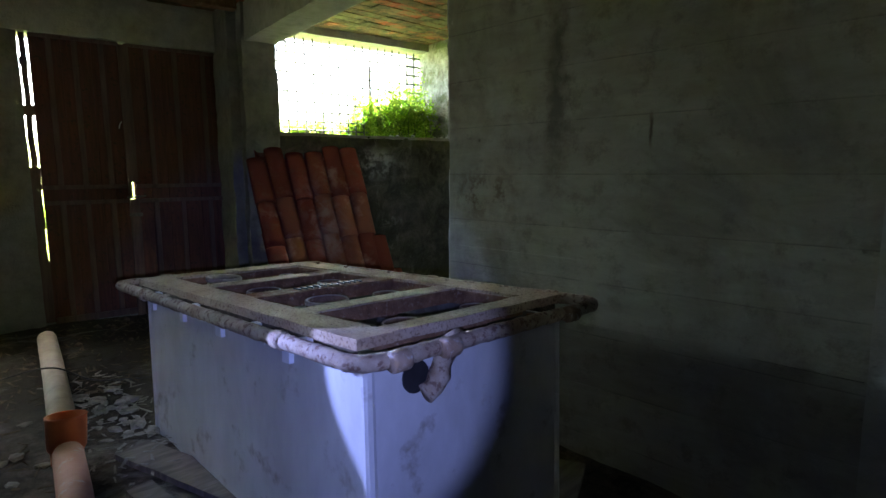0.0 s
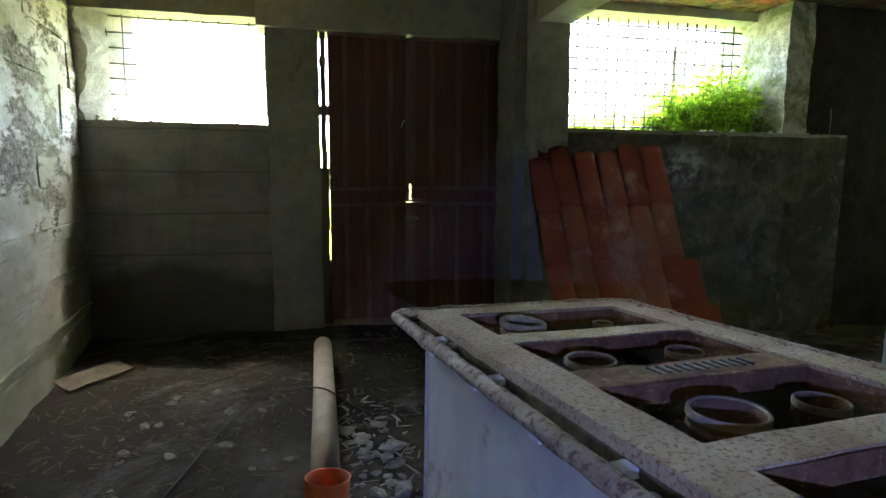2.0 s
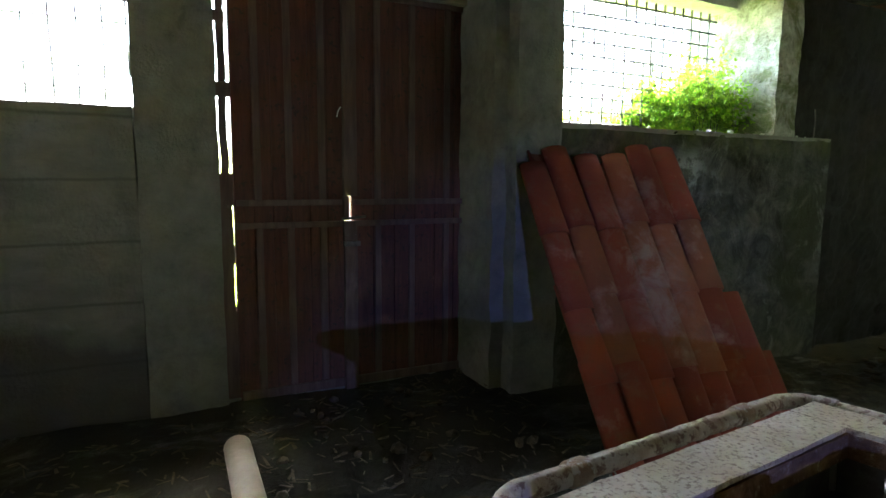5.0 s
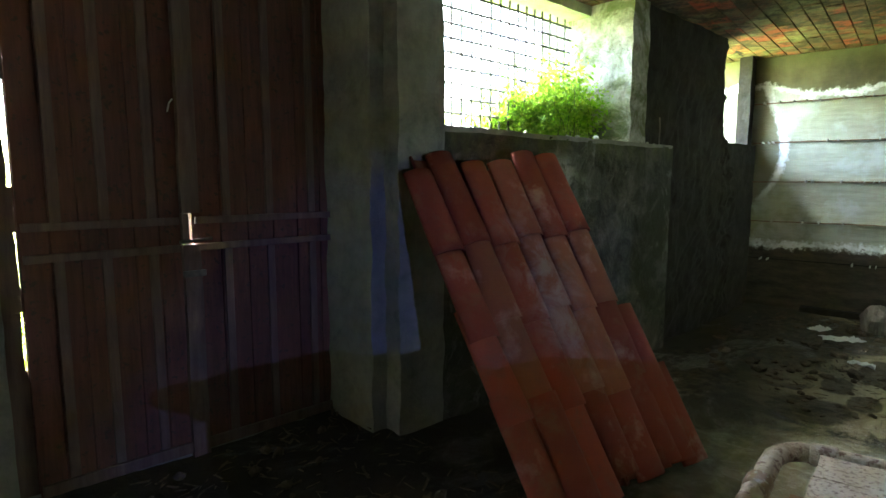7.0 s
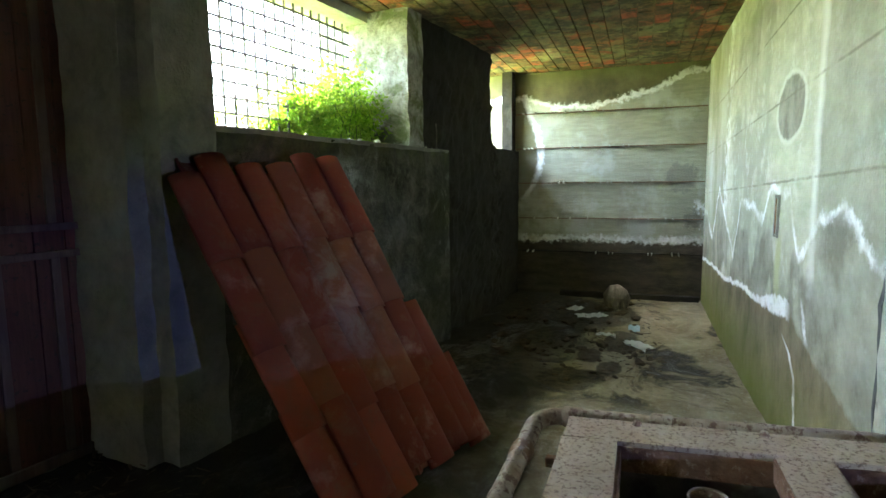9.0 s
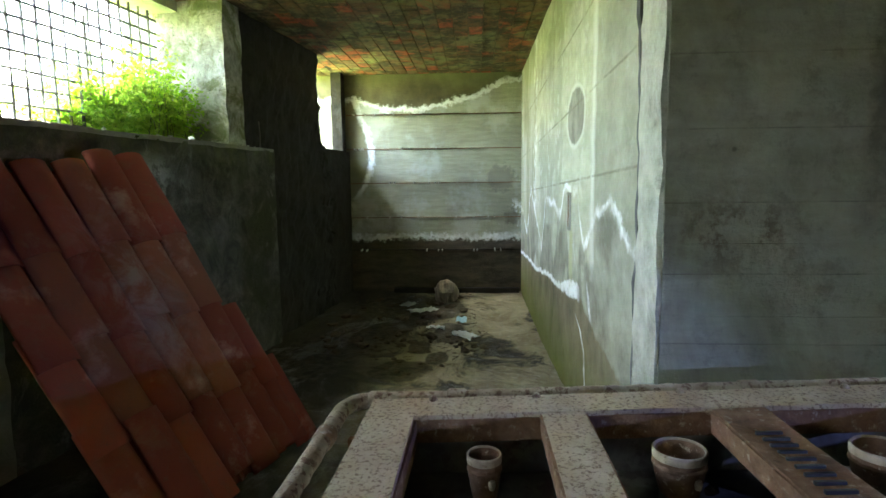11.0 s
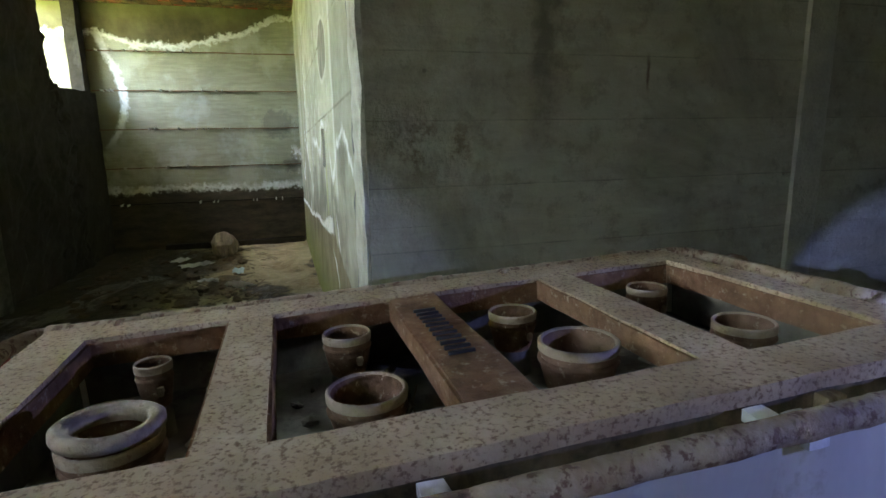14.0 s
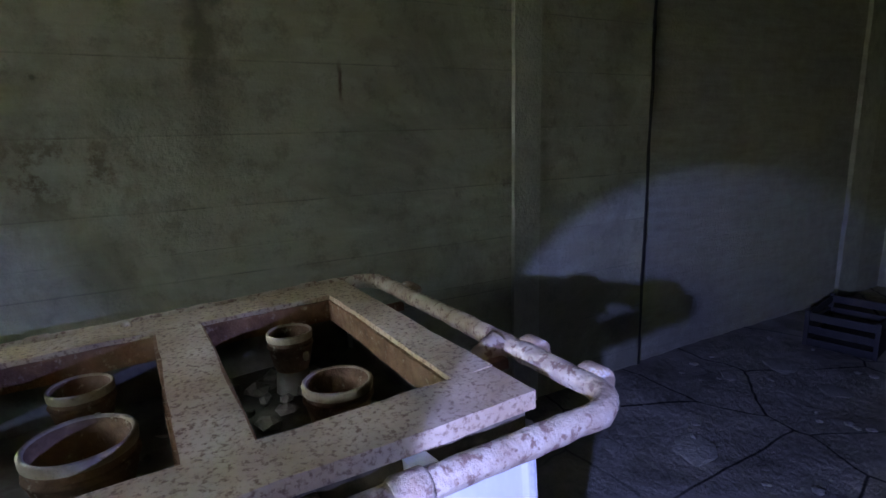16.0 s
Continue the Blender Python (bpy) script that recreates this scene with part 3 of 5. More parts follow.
def tile_material(name):
    k = Mat(name, 0.82)
    r = k.random()
    c = k.mix(r, (0.17, 0.036, 0.022), (0.29, 0.068, 0.040))
    c = k.mix(k.ramp(k.math("FRACT", k.math("MULTIPLY", r, 7.3)), 0.66, 0.70, 0, 0.5), c, (0.25, 0.115, 0.065))
    c = k.mix(k.ramp(k.noise(7, 6, 0.65, warp=0.5), 0.52, 0.66, 0, 0.6), c, (0.20, 0.085, 0.055))
    c = k.mix(k.ramp(k.noise(2.6, 6, 0.65), 0.58, 0.68, 0, 0.5), c, (0.42, 0.27, 0.22))
    c = k.mix(k.ramp(k.noise(40, 4), 0.6, 0.72, 0, 0.5), c, (0.15, 0.07, 0.05))
    # chalky smear down the middle of the stack
    smear = k.math("MULTIPLY", k.near(k.axis(2), 0.98, 0.18, 0.30), k.near(k.math("ADD", k.axis(0), k.math("MULTIPLY", k.axis(2), -0.12)), 3.27, 0.07, 0.14))
    c = k.mix(k.math("MULTIPLY", smear, k.ramp(k.noise(6, 7, 0.7, warp=0.6), 0.44, 0.60, 0, 0.45)), c, (0.36, 0.28, 0.27))
    return k.done(c, k.noise(35, 5), 0.35, 0.006)


M_tile = tile_material("terracotta")


def ceiling_material(name):
    k = Mat(name, 0.9)
    r = k.island()
    c = k.mix(r, (0.15, 0.08, 0.04), (0.27, 0.16, 0.08))
    c = k.mix(k.ramp(r, 0.72, 0.76), c, (0.40, 0.10, 0.05))
    c = k.mix(k.ramp(k.noise(2.0, 7, 0.7, warp=0.8), 0.42, 0.60), c, (0.20, 0.19, 0.09))
    c = k.mix(k.ramp(k.noise(1.4, 6, 0.7), 0.60, 0.68, 0, 0.8), c, (0.38, 0.40, 0.16))
    c = k.mix(k.ramp(k.noise(5, 7, 0.72), 0.44, 0.58, 0, 0.9), c, (0.06, 0.05, 0.03))
    return k.done(c, k.noise(25, 6), 0.6, 0.012)


M_ceil = ceiling_material("stained_hollow_brick")

# ---- mesh helpers ----
def mesh_from(bm, name, mat, smooth=False):
    me = bpy.data.meshes.new(name)
    bmesh.ops.recalc_face_normals(bm, faces=bm.faces[:])
    bm.to_mesh(me)
    bm.free()
    for m in mat if isinstance(mat, (list, tuple)) else [mat]:
        me.materials.append(m)
    if smooth:
        me.shade_smooth()
    return me


def part(name, bm, mat, parent=None, label="", smooth=False, at=None):
    """One mesh object under a thing, a part or nothing; the mesh is in the parent's own space."""
    ob = new(name, mesh_from(bm, name, mat, smooth))
    if parent is not None:
        ob.parent = parent
    if at is not None:
        ob.matrix_basis = at
    if label:
        ob["label"] = label
    return ob


def box(bm, x0, x1, y0, y1, z0, z1, bevel=0.0, m=None):
    vs = bmesh.ops.create_cube(bm, size=1.0)["verts"]
    bmesh.ops.scale(bm, vec=(x1 - x0, y1 - y0, z1 - z0), verts=vs)
    bmesh.ops.translate(bm, vec=((x0 + x1) / 2, (y0 + y1) / 2, (z0 + z1) / 2), verts=vs)
    if bevel:
        es = list({e for v in vs for e in v.link_edges})
        r = bmesh.ops.bevel(bm, geom=es, offset=bevel, segments=2, affect="EDGES", profile=0.6)
        vs = list({v for f in r["faces"] for v in f.verts} | {v for v in vs if v.is_valid})
    if m is not None:
        bmesh.ops.transform(bm, matrix=m, verts=vs)
    return bm


def block(x0, x1, y0, y1, z0, z1, bevel=0.0, m=None):
    return box(bmesh.new(), x0, x1, y0, y1, z0, z1, bevel, m)


def rough_block(x0, x1, y0, y1, z0, z1, cell=0.12, amp=0.012, m=None, seed=0.0, hold=()):
    """A block whose faces are cut small and pushed about, for worn masonry."""
    bm = bmesh.new()
    nx, ny, nz = (max(1, min(60, round(abs(b - a) / cell))) for a, b in ((x0, x1), (y0, y1), (z0, z1)))
    grid = {}

    def vert(i, j, k):
        if (i, j, k) not in grid:
            p = Vector((x0 + (x1 - x0) * i / nx, y0 + (y1 - y0) * j / ny, z0 + (z1 - z0) * k / nz))
            q = noise.noise_vector(p * 5.0 + Vector((seed, 0, 0))) * amp + noise.noise_vector(p * 17.0 + Vector((0, seed, 0))) * amp * 0.5
            grid[(i, j, k)] = bm.verts.new(p + q)
        return grid[(i, j, k)]

    for i in range(nx):
        for j in range(ny):
            for k in (0, nz):
                bm.faces.new([vert(i, j, k), vert(i + 1, j, k), vert(i + 1, j + 1, k), vert(i, j + 1, k)])
    for i in range(nx):
        for k in range(nz):
            for j in (0, ny):
                bm.faces.new([vert(i, j, k), vert(i + 1, j, k), vert(i + 1, j, k + 1), vert(i, j, k + 1)])
    for j in range(ny):
        for k in range(nz):
            for i in (0, nx):
                bm.faces.new([vert(i, j, k), vert(i, j + 1, k), vert(i, j + 1, k + 1), vert(i, j, k + 1)])
    if m is not None:
        bmesh.ops.transform(bm, matrix=m, verts=bm.verts[:])
    return bm


def tube(bm, pts, r, n=10, wobble=0.0, caps=True):
    """A round bar along points; wobble makes its skin lumpy."""
    rings = []
    for i, p in enumerate(pts):
        p = Vector(p)
        a = Vector(pts[max(0, i - 1)])
        b = Vector(pts[min(len(pts) - 1, i + 1)])
        d = (b - a).normalized()
        side = d.cross(Vector((0, 0, 1)))
        if side.length < 0.01:
            side = d.cross(Vector((1, 0, 0)))
        side.normalize()
        up = side.cross(d)
        ring = []
        for k in range(n):
            an = 2 * math.pi * k / n
            rad = r[i] if isinstance(r, (list, tuple)) else r
            o = (side * math.cos(an) + up * math.sin(an))
            if wobble:
                rad += wobble * noise.noise((p + o * r if not isinstance(r, (list, tuple)) else p) * 38.0)
            ring.append(bm.verts.new(p + o * rad))
        rings.append(ring)
    for a, b in zip(rings, rings[1:]):
        for k in range(n):
            bm.faces.new([a[k], a[(k + 1) % n], b[(k + 1) % n], b[k]])
    if caps:
        bm.faces.new(rings[0][::-1])
        bm.faces.new(rings[-1])
    return bm


def lathe(profile, n=28, bm=None, at=(0, 0, 0), closed=False, wob=0.0):
    bm = bm or bmesh.new()
    rings = []
    for r, z in profile:
        rings.append([bm.verts.new((at[0] + (r * (1 + wob * noise.noise((math.cos(a) * 2, math.sin(a) * 2, z * 30)))) * math.cos(a), at[1] + r * math.sin(a), at[2] + z))
                      for a in (2 * math.pi * k / n for k in range(n))])
    pairs = list(zip(rings, rings[1:])) + ([(rings[-1], rings[0])] if closed else [])
    for a, b in pairs:
        for k in range(n):
            bm.faces.new([a[k], a[(k + 1) % n], b[(k + 1) % n], b[k]])
    return bm


def lump(bm, centre, size, seed, sub=1):
    """A broken, angular piece of rubble."""
    vs = bmesh.ops.create_icosphere(bm, subdivisions=sub, radius=1.0)["verts"]
    for v in vs:
        q = noise.noise_vector(v.co * 1.3 + Vector((seed, seed * 0.7, 0)))
        v.co = Vector((v.co.x * size[0], v.co.y * size[1], v.co.z * size[2])) * (1 + 0.55 * q.x)
    a = seed * 2.399
    bmesh.ops.rotate(bm, verts=vs, cent=(0, 0, 0), matrix=Matrix.Rotation(a, 3, "Z"))
    bmesh.ops.translate(bm, vec=centre, verts=vs)


def thing(name, label, category, m=None, group=""):
    ob = new(name)
    ob.empty_display_size = 0.1
    if m is not None:
        ob.matrix_basis = m
    return tagged(ob, label, category, group)


def setting(ob, label, category):
    return tagged(ob, label, category, kind="structure")


# ---- the plan: the front wall runs askew to the others ----
SKEW = 7.26
FRONT = pose(2.227, 6.125, 0, 0, 0, -SKEW)  # x along the front wall, y outwards, door plane at y = 0
CEIL = 2.90
TOP = 3.25


def ground(x, y):
    """Height of the trodden floor: falls towards the far bay."""
    t = min(1.0, max(0.0, (x - 2.6) / 4.0))
    return 0.13 * (1 - t * t * (3 - 2 * t))


def make_floor():
    bm = bmesh.new()
    nx, ny = 150, 150
    x0, x1, y0, y1 = -0.6, 9.0, -3.2, 7.4
    rows = []
    for j in range(ny + 1):
        row = []
        for i in range(nx + 1):
            x, y = x0 + (x1 - x0) * i / nx, y0 + (y1 - y0) * j / ny
            p = Vector((x, y, 0))
            h = ground(x, y) + 0.018 * noise.noise(p * 2.2) + 0.012 * noise.noise(p * 7.0) + 0.008 * noise.noise(p * 17.0)
            row.append(bm.verts.new((x, y, h)))
        rows.append(row)
    for a, b in zip(rows, rows[1:]):
        for i in range(nx):
            bm.faces.new([a[i], a[i + 1], b[i + 1], b[i]])
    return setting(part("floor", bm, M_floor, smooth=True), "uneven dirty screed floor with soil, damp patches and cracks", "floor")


make_floor()
# ---- walls ----
def wall(name, bm, mat, label):
    return setting(part(name, bm, mat), label, "wall")


partition = wall("wall_partition", rough_block(2.79, 3.06, 0.0, 2.69, -0.1, TOP, 0.1, 0.003), M_part, "board-marked grey concrete partition wall with rust stains")
part("pilaster", rough_block(2.768, 2.81, 0.70, 0.84, 0.0, TOP, 0.1, 0.003, seed=3), M_beam, partition, "paler concrete strip")
for zz in (0.46, 0.74, 1.02, 1.26, 1.48, 1.71, 1.95, 2.2, 2.45, 2.7):
    part("board_joint", rough_block(2.785, 2.80, 0.85, 2.68, zz, zz + 0.005, 0.08, 0.003, seed=zz), M_part, partition)
wall("wall_east", rough_block(2.83, 3.1, -2.7, 0.0, -0.1, TOP, 0.12, 0.006, seed=5), M_wall, "damp grey concrete wall beyond the partition")
part("corner_strip", rough_block(2.80, 2.86, -2.3, -2.05, 0.0, TOP, 0.1, 0.006, seed=8), M_beam, bpy.data.objects["wall_east"])
part("open_joint", rough_block(2.787, 2.835, -0.014, 0.004, 0.0, TOP, 0.03, 0.007, seed=9), M_black, partition, "dark open joint")
wall("wall_south", block(-0.6, 3.1, -3.0, -2.7, -0.1, TOP), M_wall, "plain grey concrete back wall")
side = wall("wall_passage", rough_block(3.06, 8.8, 2.44, 2.69, -0.1, TOP, 0.12, 0.005, seed=11), M_pass, "concrete side wall with white lime runs and green foot")
part("wall_edge", rough_block(2.795, 3.055, 2.66, 2.705, 0.0, TOP, 0.025, 0.013, seed=2), M_edge, side, "broken pale concrete edge")
part("crack", rough_block(3.058, 3.088, 2.68, 2.702, 0.0, TOP, 0.03, 0.014, seed=7), M_black, side, "dark open joint")
part("slot", block(4.59, 4.65, 2.688, 2.699, 1.18, 1.38), M_rust, side, "dark rusty slot")
for u in (4.575, 4.65):
    part("slot_frame", rough_block(u, u + 0.015, 2.686, 2.703, 1.16, 1.40, 0.02, 0.003, seed=u), M_ledge, side)
far = wall("wall_far", rough_block(8.51, 8.8, 2.4, 5.7, -0.2, TOP, 0.1, 0.004, seed=17), M_far, "cast concrete wall with board ledges and white lime bloom")
for zz in (2.37, 1.92, 1.47, 1.01, 0.57):
    bm = rough_block(8.486, 8.515, 2.70, 5.02, zz, zz + 0.010, 0.04, 0.005, seed=zz * 3)
    part("board_ledge", bm, M_rust if zz > 0.6 else M_dark, far)
    rng = random.Random(int(zz * 100))
    for _ in range(9):
        y = rng.uniform(2.9, 4.9)
        part("ledge_crumb", rough_block(8.37, 8.512, y, y + rng.uniform(0.006, 0.014), zz - 0.004, zz + rng.uniform(0.012, 0.025), 0.01, 0.004, seed=y), M_ledge, far)
part("far_kerb", rough_block(8.40, 8.52, 2.72, 4.4, -0.05, 0.06, 0.08, 0.012, seed=6), M_dark, far)

west = wall("wall_west", rough_block(-0.6, -0.25, -2.8, 7.3, -0.1, TOP, 0.14, 0.016, seed=23), M_peel, "rough block wall with peeling white limewash")
rng = random.Random(31)
z = 0.10
while z < 2.85:
    h = rng.uniform(0.26, 0.36)
    y = 2.0 + rng.uniform(0, 0.3)
    while y < 6.5:
        w = rng.uniform(0.9, 1.6)
        proud = -0.25 + rng.uniform(0.0, 0.014)
        part("block", rough_block(-0.30, proud, y + 0.001, min(y + w, 6.6) - 0.001, z + 0.003, z + h - 0.003, 0.12, 0.016, seed=y * 7 + z), M_peel, west)
        y += w
    z += h

for z in (0.42, 0.74, 1.06):
    part("course_joint", rough_block(-0.30, -0.226, 2.0, 6.5, z, z + 0.012, 0.06, 0.008, seed=z * 5), M_peel, west)

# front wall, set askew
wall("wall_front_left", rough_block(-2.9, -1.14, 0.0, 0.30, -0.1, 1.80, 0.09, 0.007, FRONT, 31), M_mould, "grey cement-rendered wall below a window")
# pale masonry; the paler M_edge also stands in for window light on it
reveal = wall("window_reveal", rough_block(-2.75, -2.15, 0.02, 0.30, 1.79, 2.63, 0.05, 0.030, FRONT @ Matrix(((1, 0.96, 0, -0.288), (0, 1, 0, 0), (0, 0, 1, 0), (0, 0, 0, 1))), 32), M_edge, "rough pale masonry jamb, coloured brighter for the window light on it")
rng = random.Random(77)
for k in range(16):
    bm = bmesh.new()
    q = rng.uniform(0.015, 0.05) * (1.3 - k / 16)
    x = -2.40 + rng.uniform(0.0, 0.50) * (k + 4) / 20
    lump(bm, (0, 0, 0), (q, q * 0.8, q * 0.6), rng.uniform(0, 50), 1)
    ob = part("rubble_piece", bm, M_edge, at=FRONT @ pose(x, rng.uniform(0.03, 0.12), 1.80 + q * 0.4))
    tagged(ob, "crumbled pale masonry on the window sill", "rubble", "crumbs on the sill")
wall("wall_pillar_left", rough_block(-1.135, -0.735, -0.012, 0.30, -0.1, TOP, 0.09, 0.006, FRONT, 33), M_block, "grey concrete door pillar")
wall("wall_over_window", rough_block(-2.9, -1.14, 0.0, 0.30, 2.60, TOP, 0.1, 0.006, FRONT, 35), M_block, "concrete wall over the window")
wall("lintel", rough_block(-1.2, 1.16, -0.07, 0.28, 2.53, TOP, 0.1, 0.006, FRONT, 37), M_beam, "concrete lintel beam over the door")
wall("column", rough_block(0.85, 1.165, -0.54, 0.20, -0.1, TOP, 0.06, 0.012, FRONT, 39), M_block, "broad grey concrete column beside the door")
part("column_rib", rough_block(0.76, 0.88, -0.42, 0.1, 0.0, TOP, 0.07, 0.012, FRONT, 41), M_block, bpy.data.objects["column"])
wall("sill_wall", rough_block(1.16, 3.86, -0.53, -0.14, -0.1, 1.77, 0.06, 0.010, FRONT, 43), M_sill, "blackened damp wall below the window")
part("sill_top", rough_block(1.165, 3.85, -0.535, -0.15, 1.755, 1.785, 0.05, 0.010, FRONT, 45), M_block, bpy.data.objects["sill_wall"])
for k in range(22):
    bm = bmesh.new()
    q = rng.uniform(0.008, 0.024)
    lump(bm, (0, 0, 0), (q, q * 0.8, q * 0.7), rng.uniform(0, 50), 1)
    ob = part("rubble_piece", bm, M_edge, at=FRONT @ pose(rng.uniform(1.25, 3.75), rng.uniform(-0.52, -0.40), 1.788 + q * 0.4))
    tagged(ob, "small crumb of masonry on the mossy sill", "rubble", "crumbs on the sill")
wall("window_jamb", rough_block(3.21, 3.46, -0.48, 0.40, 1.75, TOP, 0.05, 0.016, FRONT, 47), M_jamb, "pale mossy concrete window jamb")
wall("pier", rough_block(3.42, 5.12, -0.44, 0.1, -0.1, TOP, 0.06, 0.028, FRONT, 49), M_dark, "near-black wall between the windows")
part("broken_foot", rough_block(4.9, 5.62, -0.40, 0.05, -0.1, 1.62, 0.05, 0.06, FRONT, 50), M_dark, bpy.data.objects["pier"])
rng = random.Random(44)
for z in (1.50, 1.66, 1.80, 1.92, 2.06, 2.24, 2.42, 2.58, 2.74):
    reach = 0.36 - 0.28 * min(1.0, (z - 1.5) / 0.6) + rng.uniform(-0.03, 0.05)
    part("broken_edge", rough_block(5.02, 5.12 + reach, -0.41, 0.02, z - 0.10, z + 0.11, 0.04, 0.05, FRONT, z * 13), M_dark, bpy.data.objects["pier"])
part("iron_rod", tube(bmesh.new(), [tuple(FRONT @ Vector(p)) for p in ((3.72, -0.47, 1.74), (3.72, -0.475, 1.93), (3.715, -0.47, 2.02))], 0.006, 6), M_metal, bpy.data.objects["sill_wall"], "thin rusty rod end")
wall("window_head", rough_block(1.16, 3.5, -0.1, 0.25, 2.82, TOP, 0.1, 0.008, FRONT, 51), M_beam, "concrete head over the window")
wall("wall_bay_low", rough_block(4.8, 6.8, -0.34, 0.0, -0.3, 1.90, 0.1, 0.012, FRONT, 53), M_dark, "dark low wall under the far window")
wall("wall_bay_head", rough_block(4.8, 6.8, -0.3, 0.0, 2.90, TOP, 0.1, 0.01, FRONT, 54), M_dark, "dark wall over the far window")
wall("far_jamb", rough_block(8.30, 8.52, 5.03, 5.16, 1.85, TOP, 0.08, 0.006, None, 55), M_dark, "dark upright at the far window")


def make_ceiling():
    """Hollow-brick soffit: every brick a slab of its own in one mesh, and a slab above."""
    bm = bmesh.new()
    rng = random.Random(4)
    inv = FRONT.inverted()
    corners = [Vector((-0.6, -3.2, 0)), Vector((9.0, -3.2, 0)), FRONT @ Vector((6.7, 0.3, 0)), FRONT @ Vector((-3.1, 0.3, 0))]
    lo = [bm.verts.new((c.x, c.y, CEIL + 0.02)) for c in corners]
    hi = [bm.verts.new((c.x, c.y, TOP + 0.1)) for c in corners]
    bm.faces.new(lo)
    bm.faces.new(hi)
    for i in range(4):
        bm.faces.new([lo[i], lo[(i + 1) % 4], hi[(i + 1) % 4], hi[i]])
    y = 2.0
    row = 0
    while y < 6.6:
        x = 2.0 - (0.14 if row % 2 else 0.0)
        while x < 8.9:
            d = rng.uniform(0.0, 0.007)
            if (inv @ Vector((x + 0.28, y + 0.13, 0))).y > 0.25:
                x += 0.28
                continue
            box(bm, x + 0.004, x + 0.276, y + 0.004, y + 0.13, CEIL - d, CEIL + 0.03)
            x += 0.28
        y += 0.136
        row += 1
    ob = part("ceiling", bm, M_ceil)
    return setting(ob, "low soffit of stained hollow bricks with green and brown damp", "ceiling")


make_ceiling()
beam_bm = rough_block(0.88, 1.16, -3.6, -0.05, 2.57, CEIL + 0.05, 0.1, 0.006, FRONT, 61)
setting(part("ceiling_beam", beam_bm, M_beam), "concrete ceiling beam with green stains", "beam")
for k in range(6):
    bm = rough_block(-2.4, 0.80, -0.62 - 0.42 * k, -0.52 - 0.42 * k, CEIL - 0.10, CEIL + 0.03, 0.2, 0.004, FRONT, 70 + k)
    setting(part("joist", bm, M_rust), "reddish brown ceiling joist", "joist")

# ---- outside ----
def make_ground():
    """Rough ground at sill height, cut down to a path before the door."""
    bm = bmesh.new()
    rows = []
    for j in range(34):
        row = []
        for i in range(81):
            u = -1 + i / 40
            s = 40 * u ** 3 + 2.0 * u
            d = 0.30 + 60 * (j / 33) ** 3
            p = FRONT @ Vector((s, d, 0))
            f = min(1.0, max(0.0, (abs(s) - 0.80) / 0.22, (d - 1.2) / 3.0))
            f = f * f * (3 - 2 * f)
            z = 0.12 + 1.54 * f + 0.05 * d + (0.10 * noise.noise(p * 0.6) + 0.05 * noise.noise(p * 2.3)) * f
            row.append(bm.verts.new((p.x, p.y, z)))
        rows.append(row)
    for a, b in zip(rows, rows[1:]):
        for i in range(80):
            bm.faces.new([a[i], a[i + 1], b[i + 1], b[i]])
    return setting(part("ground", bm, M_grass, smooth=True), "overgrown garden ground outside the windows", "ground")


make_ground()


def wire_panel(name, s0, s1, z0, z1, d, step, label, r=0.0065):
    """A welded wire panel: each wire a part."""
    ob = thing(name, label, "wire mesh", FRONT)
    k = 0
    s = s0
    rng = random.Random(9)
    while s <= s1:
        pts = [(s + rng.uniform(-0.004, 0.004), d, z0 + (z1 - z0) * q / 4) for q in range(5)]
        part("upright_wire", tube(bmesh.new(), pts, r, 5), M_wire, ob)
        s += step
    z = z0
    while z <= z1:
        pts = [(s0 + (s1 - s0) * q / 4, d + 0.004, z + rng.uniform(-0.006, 0.006)) for q in range(5)]
        part("cross_wire", tube(bmesh.new(), pts, r, 5), M_wire, ob)
        z += step
    return ob


wire_panel("wire_mesh", 1.12, 3.4, 1.76, 2.88, 0.10, 0.100, "rusty welded wire mesh across the window opening", 0.0105)
wire_panel("wire_mesh", -2.3, -1.12, 1.78, 2.64, 0.16, 0.115, "rusty welded wire mesh across the bright window opening")
post = thing("fence_post", "thin dark iron rod behind the wire mesh", "post", FRONT)
part("rod", tube(bmesh.new(), [(2.52, 0.13, 1.74), (2.52, 0.13, 2.62)], 0.014, 6), M_metal, post)


